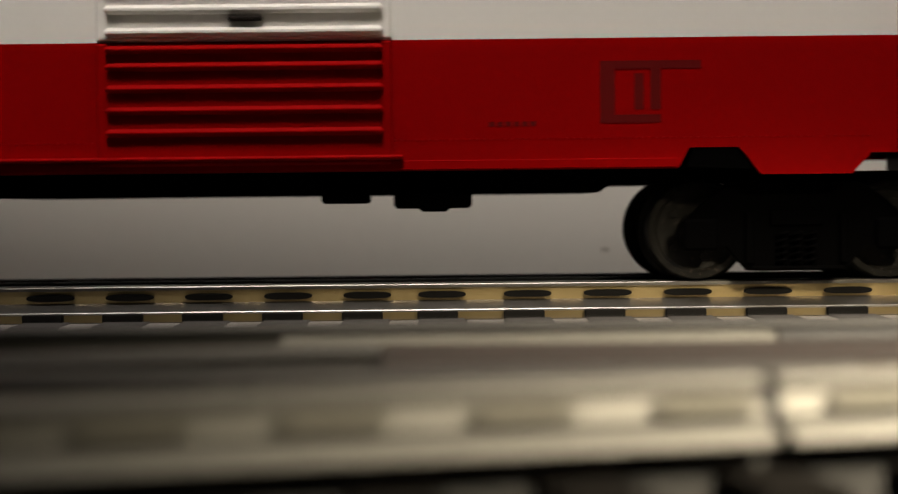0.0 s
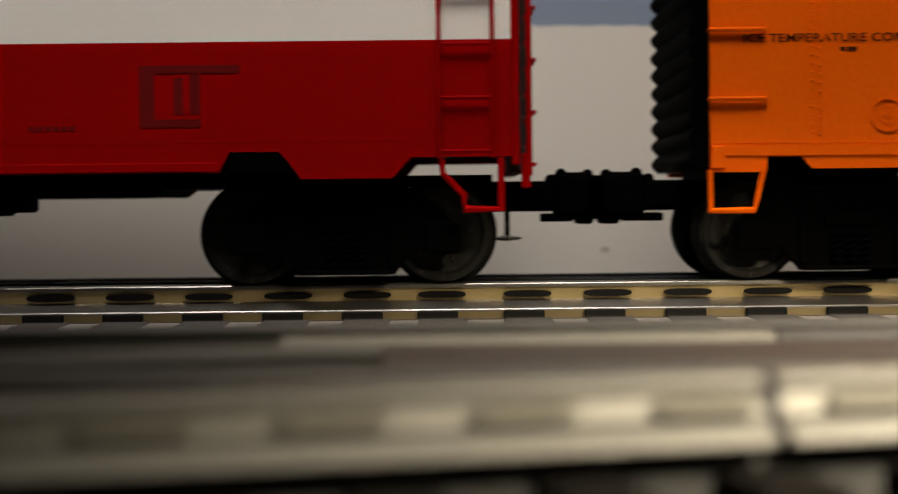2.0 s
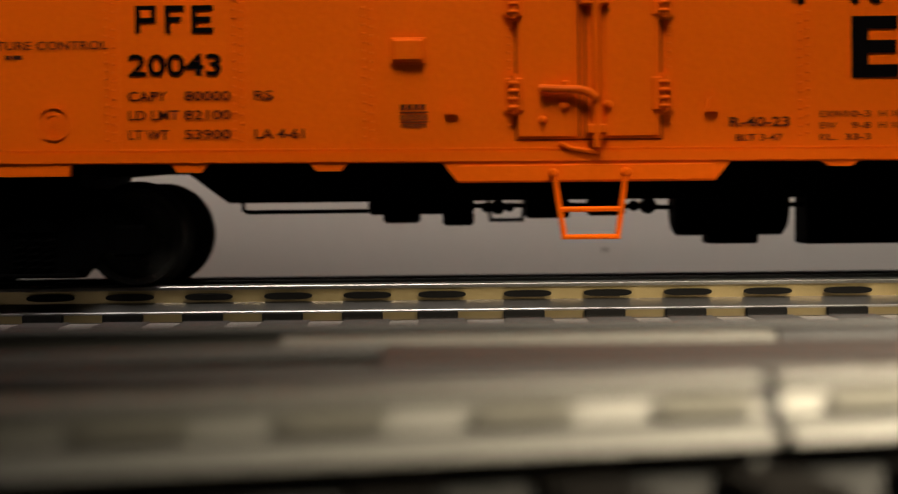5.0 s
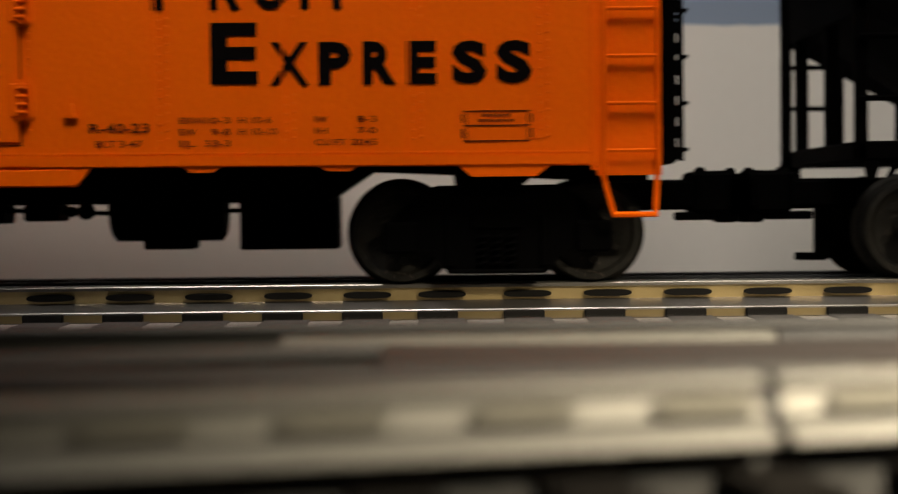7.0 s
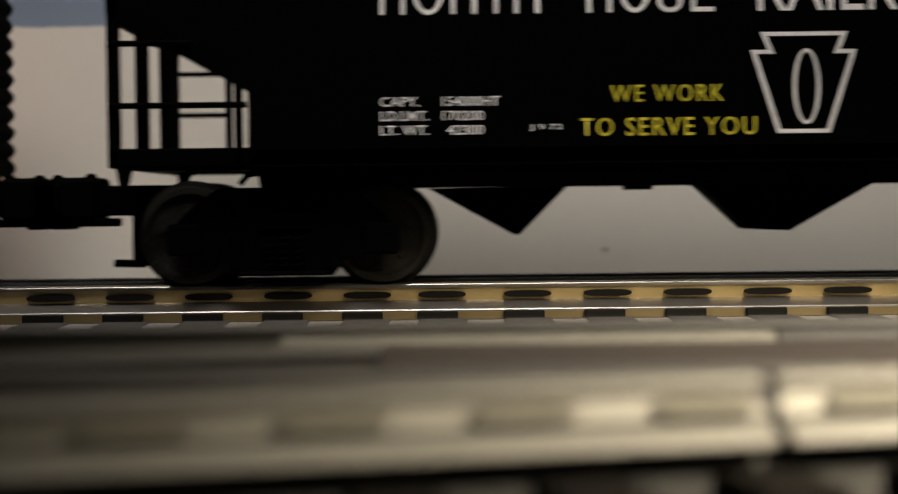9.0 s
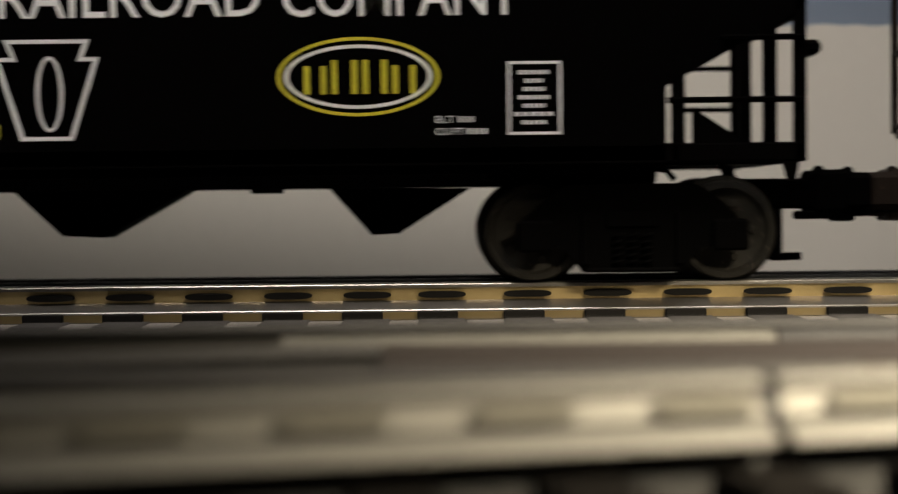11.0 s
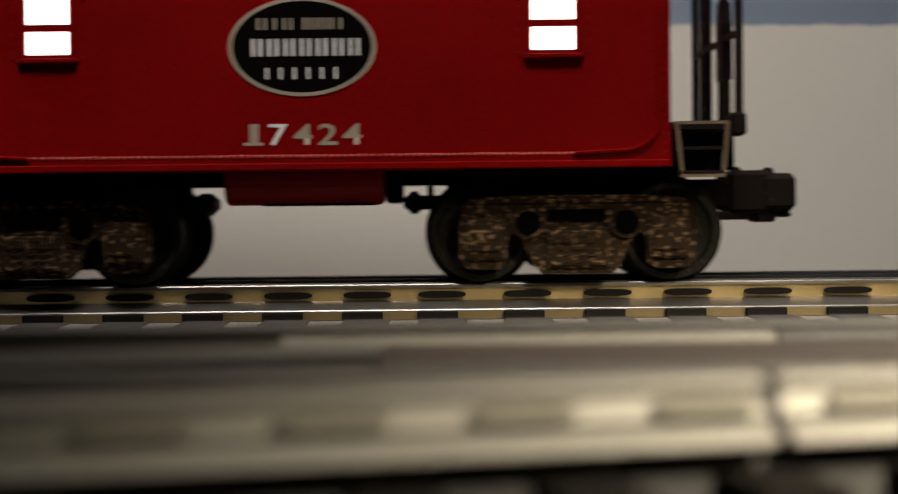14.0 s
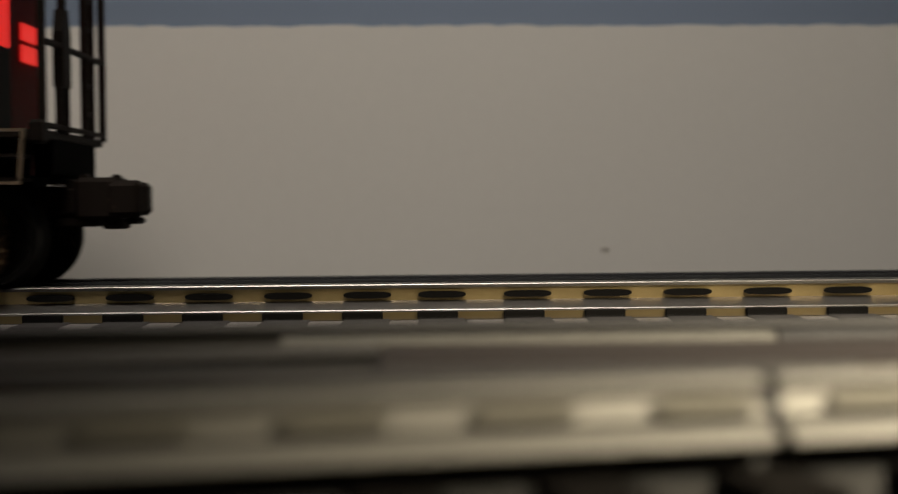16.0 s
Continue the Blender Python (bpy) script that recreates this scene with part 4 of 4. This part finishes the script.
    part("corner_gusset", prism(bmesh.new(), [(X(L - 200), Z(168)), (X(L - 112), Z(110)), (X(L - 112), Z(104)), (X(L - 200), Z(104))], YS + 0.0003, YS + 0.0012), HOPPER_BLACK, car)
    part("brake_housing", block(bmesh.new(), X(L + 4), X(L + 36), YS + 0.004, YS + 0.014, Z(262), Z(288), 0.0008), HOPPER_BLACK, car)
    # discharge hoppers
    for bay in ([(556, 34), (719, -56), (731, -56), (822, 36)], [(1077, 36), (1170, -50), (1250, -54), (1412, 36)], [(1684, 36), (1765, -54), (1817, -52), (1955, 34)]):
        part("discharge_hopper", prism(bmesh.new(), [(X(u), Z(v)) for u, v in bay], 0.001, 0.012), HOPPER_BLACK, car)
    part("center_sill", block(bmesh.new(), X(265), X(L - 265), -0.002, 0.012, Z(36), Z(76)), HOPPER_BLACK, car)
    part("cross_tie", block(bmesh.new(), X(936), X(985), 0.0, 0.008, Z(28), Z(40)), HOPPER_BLACK, car)
    part("cross_tie", block(bmesh.new(), X(1534), X(1590), 0.0, 0.008, Z(28), Z(40)), HOPPER_BLACK, car)
    truck(car, 0.0303, BLACK, base=0.0352)
    truck(car, X(L) - 0.0303, BLACK, base=0.0352)
    coupler(car, X(-6), -1, BLACK, 0.017)
    coupler(car, X(L + 6), 1, BLACK, 0.015)
    # printing; the railway's own name is left as plain letter blocks
    for kind, u0 in (("two", 478), ("round", 537), ("two", 602), ("one", 658), ("two", 712), ("two", 838), ("round", 897), ("bow", 961), ("foot", 1020)):
        bm = bmesh.new()
        if kind == "round":
            ring(bm, oval(X(u0 + 25), Z(369), X(26), X(36)), oval(X(u0 + 25), Z(369), X(18), X(28)), YS - 0.00012, YS + 0.0001)
        elif kind == "bow":
            ring(bm, oval(X(u0 + 22), Z(352), X(22), X(19)), oval(X(u0 + 22), Z(352), X(14), X(11)), YS - 0.00012, YS + 0.0001)
        for d in {"two": (0, 36), "one": (18,), "foot": (0,)}.get(kind, ()):
            block(bm, X(u0 + d), X(u0 + d + 8), YS - 0.00012, YS + 0.0001, Z(334), Z(404))
        if kind == "foot":
            block(bm, X(u0 + 8), X(u0 + 40), YS - 0.00012, YS + 0.0001, Z(334), Z(342))
        part("name_block", bm, WHITE_INK, car)
    lettering("RAILROAD", 1135, 1590, 333, 408, WHITE_INK, car, bold=0.004)
    lettering("COMPANY", 1628, 2040, 331, 406, WHITE_INK, car, bold=0.004)
    for k, (a, b) in enumerate((("CAPY.", "154000HT"), ("LD.LMT.", "170200"), ("LT. WT.", "42300"))):
        v = 174 - 25 * k
        lettering(a, 477, 545 if k == 0 else 561, v, v + 17, WHITE_INK, car, bold=0.012)
        lettering(b, 585 + (8 if k == 2 else 0), 685 if k == 0 else 657, v, v + 17, WHITE_INK, car, bold=0.012)
    lettering("J 9 72", 737, 794, 129, 141, WHITE_INK, car, bold=0.01)
    lettering("WE WORK", 878, 1075, 178, 208, YELLOW_INK, car, bold=0.006, space=1.2)
    lettering("TO SERVE YOU", 825, 1132, 119, 151, YELLOW_INK, car, bold=0.006, space=1.2)
    key = [(-75, 297), (76, 297), (64, 266), (92, 266), (46, 121), (-46, 121), (-92, 266), (-62, 266)]
    ins = [(-64, 290), (65, 290), (53, 259), (82, 259), (40, 128), (-40, 128), (-82, 259), (-51, 259)]
    part("shield_outline", ring(bmesh.new(), [(X(1215 + u), Z(v)) for u, v in key], [(X(1215 + u), Z(v)) for u, v in ins], YS - 0.00012, YS + 0.0001), WHITE_INK, car)
    part("shield_mark", ring(bmesh.new(), oval(X(1220), Z(202), X(24), X(66), 28), oval(X(1220), Z(202), X(18), X(60), 28), YS - 0.00012, YS + 0.0001), WHITE_INK, car)
    part("oval_mark", ring(bmesh.new(), oval(X(1758), Z(227), X(142), X(69)), oval(X(1758), Z(227), X(136), X(63.5)), YS - 0.00012, YS + 0.0001), YELLOW_INK, car)
    part("oval_mark", ring(bmesh.new(), oval(X(1758), Z(227), X(129), X(56)), oval(X(1758), Z(227), X(122), X(50)), YS - 0.00012, YS + 0.0001), WHITE_INK, car)
    for u0, u1, top in ((1664, 1702, 246), (1712, 1756, 256), (1766, 1808, 256), (1818, 1858, 246)):
        bm = bmesh.new()
        for u in (u0, u1 - 9):
            block(bm, X(u), X(u + 9), YS - 0.00012, YS + 0.0001, Z(197), Z(top))
        part("oval_block", bm, YELLOW_INK, car)
    frame_ = [(2018, 2112, 246, 251), (2018, 2112, 123, 128), (2018, 2023, 128, 246), (2107, 2112, 128, 246)]
    for k in range(7):
        w = (28, 16, 20, 28, 20, 36, 22)[k]
        frame_ += dashes(2065 - w, 2065 + w, 228 - 14.5 * k, 235 - 14.5 * k, 5)
    bars(frame_, WHITE_INK, car, name="data_panel")
    lettering("BLT", 1893, 1925, 145, 157, WHITE_INK, car)
    lettering("CU.FT", 1893, 1941, 124, 136, WHITE_INK, car)
    bars(dashes(1932, 1963, 146, 156, 3, 0.45) + dashes(1947, 1985, 125, 135, 4, 0.45), WHITE_INK, car)


def red_caboose():
    L = 1291
    car = car_base("caboose", "weathered red caboose with lit windows and end platforms", "caboose", 5791)
    for sgn in (1, -1):
        y0, y1 = min(sgn * YS, sgn * (YS + 0.0012)), max(sgn * YS, sgn * (YS + 0.0012))
        # the side wall, left open at the two windows
        sd = new("side_wall")
        sd.parent = car
        for a, b, c, d in ((0, 167, 65, 600), (247, 1047, 65, 600), (1127, L, 65, 600), (167, 247, 65, 270), (1047, 1127, 65, 270), (167, 247, 390, 600), (1047, 1127, 390, 600)):
            part("wall_panel", block(bmesh.new(), X(a), X(b), y0, y1, Z(c), Z(d)), CABOOSE_RED, sd)
        for cu in (207, 1087):
            w = new("window")
            w.parent = car
            o = [(X(cu - 54), Z(258)), (X(cu + 54), Z(258)), (X(cu + 54), Z(402)), (X(cu - 54), Z(402))]
            i = [(X(cu - 38.5), Z(270)), (X(cu + 38.5), Z(270)), (X(cu + 38.5), Z(390)), (X(cu - 38.5), Z(390))]
            part("window_frame", ring(bmesh.new(), o, i, sgn * (YS - 0.0006), sgn * (YS + 0.0004)), CABOOSE_RED, w)
            part("window_sill", block(bmesh.new(), X(cu - 50), X(cu + 50), min(sgn * (YS - 0.0012), sgn * YS), max(sgn * (YS - 0.0012), sgn * YS), Z(255), Z(264), 0.0002), CABOOSE_RED, w)
            part("sash_bar", block(bmesh.new(), X(cu - 40), X(cu + 40), min(sgn * (YS - 0.0002), sgn * (YS + 0.0008)), max(sgn * (YS - 0.0002), sgn * (YS + 0.0008)), Z(311), Z(323)), CABOOSE_RED, w)
            for v0, v1 in ((270, 311), (323, 390)):
                part("pane", block(bmesh.new(), X(cu - 40), X(cu + 40), min(sgn * (YS + 0.0005), sgn * (YS + 0.001)), max(sgn * (YS + 0.0005), sgn * (YS + 0.001)), Z(v0), Z(v1)), LIT_PANE, w, "glowing window pane")
    part("body_core", block(bmesh.new(), X(3), X(L - 3), YS + 0.0013, -YS - 0.0013, Z(66), Z(600)), CABOOSE_RED, car)
    part("roof", sweep(bmesh.new(), [(X(-125), 0), (X(L + 125), 0)], [(YS - 0.001, Z(600)), (-0.012, Z(640)), (0.012, Z(640)), (-YS + 0.001, Z(600))]), RAIL_WORN, car)
    part("sill_strip", block(bmesh.new(), X(2), X(L - 2), YS - 0.0004, YS, Z(65), Z(78), 0.0002), CABOOSE_RED, car)
    rivet_rows([(u, 90) for u in range(170, L - 165, 12)], car, RIVET_RED, 0.00036)
    rivet_rows([(u, v) for u in (10, L - 10) for v in range(90, 600, 16)] + [(cu + s * 62, v) for cu in (207, 1087) for s in (-1, 1) for v in range(266, 400, 20)], car, CABOOSE_RED, 0.00028)
    for a, b in ((0, 1), (L, -1)):
        rod("hand_rail", [(a + b * 20, 300, YS - 0.0003), (a + b * 20, 150, YS - 0.0004), (a + b * 28, 122, YS - 0.0004), (a + b * 45, 104, YS - 0.0004), (a + b * 70, 95, YS - 0.0004), (a + b * 170, 90, YS - 0.0004)], 0.00035, CABOOSE_RED, car)
        # end wall with red-glowing windows and door
        for v0, v1 in ((295, 329), (338, 372)):
            part("end_window", block(bmesh.new(), min(X(a), X(a - b * 2)), max(X(a), X(a - b * 2)), 0.0102, 0.0225, Z(v0), Z(v1), 0.0001), RED_PANE, car, "red-glowing end window")
        part("end_door", block(bmesh.new(), min(X(a), X(a - b * 3)), max(X(a), X(a - b * 3)), -0.0145, 0.0015, Z(150), Z(560), 0.0002), RAIL_WORN, car)
        part("door_window", block(bmesh.new(), min(X(a), X(a - b * 5)), max(X(a), X(a - b * 5)), -0.0105, 0.0004, Z(311), Z(430), 0.0001), RED_PANE, car, "red-glowing door window")
        # platform
        pl = new("end_platform")
        pl.parent = car
        part("deck", block(bmesh.new(), min(X(a), X(a - b * 128)), max(X(a), X(a - b * 128)), YS + 0.003, -YS - 0.003, Z(128), Z(144), 0.0003), RAIL_WORN, pl)
        part("end_beam", block(bmesh.new(), min(X(a - b * 92), X(a - b * 128)), max(X(a - b * 92), X(a - b * 128)), -0.018, 0.018, Z(60), Z(130), 0.0005), BLACK, pl)
        for sgn in (-1, 1):
            st = new("steps")
            st.parent = car
            yy = sgn * -YS
            o = [(X(a - b * 8), Z(144)), (X(a - b * 103), Z(144)), (X(a - b * 94), Z(46)), (X(a - b * 18), Z(46))]
            i = [(X(a - b * 14), Z(139)), (X(a - b * 97), Z(139)), (X(a - b * 89), Z(51)), (X(a - b * 23), Z(51))]
            part("step_frame", ring(bmesh.new(), o, i, yy, yy - sgn * 0.0012), STEP_TAN, st)
            part("step_back", prism(bmesh.new(), i, yy - sgn * 0.009, yy - sgn * 0.0095), RAIL_WORN, st)
            for v in (52, 94):
                part("tread", block(bmesh.new(), min(X(a - b * 18), X(a - b * 94)), max(X(a - b * 18), X(a - b * 94)), min(yy, yy - sgn * 0.009), max(yy, yy - sgn * 0.009), Z(v), Z(v + 6)), RAIL_WORN, st)
        rl = new("end_railing")
        rl.parent = car
        xr = X(a - b * 126)
        for y, top in ((YS + 0.004, 560), (-YS - 0.002, 560), (0.0098, 560), (0.0155, 560), (-0.0112, 232), (-0.0062, 232)):
            part("post", block(bmesh.new(), xr - 0.0007, xr + 0.0007, y - 0.0006, y + 0.0006, Z(140), Z(top), 0.0001), RAIL_WORN, rl)
        for v in (298, 148):
            part("cross_rail", block(bmesh.new(), xr - 0.0006, xr + 0.0006, YS + 0.004, -YS - 0.002, Z(v), Z(v + 9), 0.0001), RAIL_WORN, rl)
        for k in range(7):
            part("rung", tube(bmesh.new(), [(xr, 0.0098, Z(190 + 56 * k)), (xr, 0.0155, Z(190 + 56 * k))], 0.0005), RAIL_WORN, rl)
        bm = bmesh.new()
        low, high = [[bm.verts.new((xr + dx, -0.0087 + dy * w, Z(v))) for dx, dy in ((-0.001, -1), (0.001, -1), (0.001, 1), (-0.001, 1))] for v, w in ((228, 0.0031), (330, 0.003))]
        top = [bm.verts.new((xr + dx, -0.0087 + dy * 0.0014, Z(372))) for dx, dy in ((-0.001, -1), (0.001, -1), (0.001, 1), (-0.001, 1))]
        for p, q in ((low, high), (high, top)):
            for i in range(4):
                bm.faces.new((p[i], p[(i + 1) % 4], q[(i + 1) % 4], q[i]))
        bm.faces.new(low)
        bm.faces.new(top)
        part("brake_stand", bm, RAIL_WORN, rl)
        part("brake_staff", tube(bmesh.new(), [(xr, -0.0087, Z(370)), (xr, -0.0087, Z(560))], 0.0009, 8), RAIL_WORN, rl)
        part("corner_bracket", block(bmesh.new(), min(X(a - b * 108), X(a - b * 134)), max(X(a - b * 108), X(a - b * 134)), YS + 0.0005, YS + 0.006, Z(118), Z(160), 0.0006), RAIL_WORN, rl)
        # small fittings under the body
        rod("brake_pipe", [(a + b * 268, 66, -0.016), (a + b * 280, 44, -0.016), (a + b * 300, 54, -0.016), (a + b * 330, 50, -0.016)], 0.0007, RAIL_WORN, car)
        coupler(car, X(a - b * 80), -b, RAIL_WORN, 0.0166)
        part("bolster_beam", block(bmesh.new(), min(X(a + b * 90), X(a + b * 285)), max(X(a + b * 90), X(a + b * 285)), -0.016, 0.016, Z(12), Z(66), 0.0005), BLACK, car)
        part("truck_bracket", block(bmesh.new(), min(X(a + b * 380), X(a + b * 400)), max(X(a + b * 380), X(a + b * 400)), -0.012, 0.012, Z(-6), Z(20), 0.0004), BLACK, car)
        bm = block(bmesh.new(), min(X(a + b * 396), X(a + b * 472)), max(X(a + b * 396), X(a + b * 472)), -0.0125, -0.004, Z(-6), Z(20), 0.0006)
        block(bm, min(X(a + b * 440), X(a + b * 464)), max(X(a + b * 440), X(a + b * 464)), -0.0135, -0.003, Z(-14), Z(28), 0.0008)
        block(bm, min(X(a + b * 416), X(a + b * 428)), max(X(a + b * 416), X(a + b * 428)), -0.0115, -0.0095, Z(18), Z(66), 0.0002)
        part("brake_rigging", bm, RAIL_WORN, car)
        part("hanger", block(bmesh.new(), min(X(a + b * 382), X(a + b * 392)), max(X(a + b * 382), X(a + b * 392)), -0.012, -0.01, Z(18), Z(66)), BLACK, car)
        truck(car, 0.0162 if b > 0 else X(L) - 0.0162, TRUCK_BROWN, True)
    bm = lathe(bmesh.new(), [(X(495), 0.0052), (X(500), 0.0057), (X(780), 0.0057), (X(785), 0.0052)], 28, "x", (0, -0.012, Z(61)))
    part("under_tank", bm, TANK_RED, car, "dark red tank under the floor")
    part("tank_saddle", block(bmesh.new(), X(560), X(770), -0.014, 0.0, Z(3), Z(9), 0.0004), BLACK, car)
    part("tool_box", block(bmesh.new(), X(788), X(816), -0.016, 0.005, Z(6), Z(66), 0.0005), BLACK, car)
    part("center_sill", block(bmesh.new(), X(-60), X(L + 60), -0.006, 0.006, Z(40), Z(66)), BLACK, car)
    # the herald is left as plain bars
    part("herald", prism(bmesh.new(), oval(X(650), Z(280), X(125), X(82)), YS - 0.0001, YS + 0.0001), INK, car)
    part("numeral_foot", block(bmesh.new(), X(547), X(580), YS - 0.00012, YS + 0.0001, Z(109), Z(114)), KHAKI_INK, car)
    part("herald_rim", ring(bmesh.new(), oval(X(650), Z(280), X(129), X(86)), oval(X(650), Z(280), X(122), X(80)), YS - 0.0002, YS + 0.0001), KHAKI_INK, car)
    y = YS - 0.0001
    for row, ink in ((dashes(572, 640, 310, 330, 3) + dashes(652, 730, 310, 330, 4), KHAKI_INK), (dashes(562, 760, 264, 294, 7, 0.35), WHITE_INK), (dashes(580, 724, 224, 244, 6, 0.32), WHITE_INK)):
        for one in row:
            u0, u1, v0, v1 = one
            k = 5.5 if v1 - v0 > 25 else 4.5
            bm = bmesh.new()
            for u in ((u0 + u1 - k) / 2,) if int(u0 + v0) % 4 == 0 else (u0, u1 - k):
                block(bm, X(u), X(u + k), y - 0.00012, y + 0.0001, Z(v0), Z(v1))
            part("herald_block", bm, ink, car)
    for k, ch in enumerate("17424"):
        lettering(ch, 547 + 43 * k + (10 if k == 0 else 0), (572 if k == 0 else 580) + 43 * k, 109, 146, WHITE_INK if k == 1 else KHAKI_INK, car, bold=0.012)
    bars(dashes(45, 115, 146, 162, 5) + [(45, 116, 141, 144)] + dashes(45, 116, 128, 138, 6) + [(45, 116, 124, 126)] + dashes(47, 114, 111, 121, 5), WHITE_INK, car)


red_boxcar()
orange_reefer()
black_hopper()
red_caboose()


def hanging_lamp():
    lp = thing("hanging_lamp", "square lamp with dark housing hanging over the layout", "lamp")
    lp.matrix_basis = look((-0.0305, -0.0093, 0.6885), (-0.012, 0.36, 0.10))
    part("housing", block(bmesh.new(), -0.19, 0.19, -0.19, 0.19, 0.0, 0.03, 0.005), ROOM, lp)
    up = lp.matrix_basis.inverted() @ Vector((-0.03, -0.015, 1.25))
    part("cord", tube(bmesh.new(), [(0, 0, 0.025), up], 0.004), BLACK, lp)


hanging_lamp()


# plate for the added fill light, out of view
def added_fill_lamp():
    lp = thing("added_fill_lamp", "added round flat fill lamp under the room ceiling, out of view", "lamp")
    lp.location = (0.1, -0.3, 1.2)
    part("plate", lathe(bmesh.new(), [(0.0, 0.0), (0.0, 0.3), (0.02, 0.31), (0.05, 0.3), (0.05, 0.0)], 40), ROOM, lp).rotation_euler = (radians(90), 0, 0)


added_fill_lamp()


# body for the added foreground light, out of view
def added_rail_lamp():
    lp = thing("added_rail_lamp", "added small dark lamp on a bent arm, out of view, lighting the near rails", "lamp")
    part("shade", lathe(bmesh.new(), [(0.0, 0.034), (0.03, 0.03), (0.05, 0.016), (0.055, 0.004)], 28), BASE, lp).matrix_basis = look((0.1588, 0.0187, 0.1621), (0.098, 0.117, 0.0)) @ Matrix.Rotation(radians(90), 4, "X")
    part("arm", tube(bmesh.new(), [(0.182, -0.02, 0.226), (0.2, -0.05, 0.27), (0.24, -0.12, 0.24), (0.26, -0.16, 0.0), (0.26, -0.16, TABLE_Z + 0.01)], 0.005, 10), BASE, lp)
    part("foot", lathe(bmesh.new(), [(0.0, 0.05), (0.012, 0.05), (0.018, 0.01)], 32), BASE, lp).matrix_basis = Matrix.Translation((0.26, -0.16, TABLE_Z)) @ Matrix.Rotation(radians(90), 4, "X")


added_rail_lamp()


# ---- how the train runs: place of the orange car's corner along its side ----
RUN = [(0, 2045), (0.5, 1850), (1, 1652), (1.5, 1452), (2, 1242), (2.5, 1020), (3, 792), (3.5, 541), (4, 291), (4.2, 196.5), (5.2, -320), (6.3, -923.5), (6.5, -1033.5), (7, -1328), (7.5, -1644), (8, -1968), (8.5, -2303), (9, -2634), (9.2, -2764),
       (10.2, -3424), (11.3, -4152), (11.5, -4285), (12, -4615), (12.5, -4943), (13, -5273), (13.5, -5595), (14, -5909), (14.5, -6220), (15, -6533), (15.5, -6840), (16, -7140)]


def run_at(t):
    for (t0, a), (t1, b) in zip(RUN, RUN[1:]):
        if t <= t1 + 1e-6:
            return a + (b - a) * (t - t0) / (t1 - t0)
    return RUN[-1][1]


def motions():
    for car, off in CARS:
        walk(car, [(t, pose(X(p + off - 784), YC, 0)) for t, p in RUN])
    times = [round(k * 2 / 15, 4) for k in range(121)]
    for ws, dx in WHEELS:
        walk(ws, [(t, pose(dx, 0, WHEEL_R, 0, math.degrees(X(run_at(t) - RUN[0][1]) / WHEEL_R), 0)) for t in times])


motions()
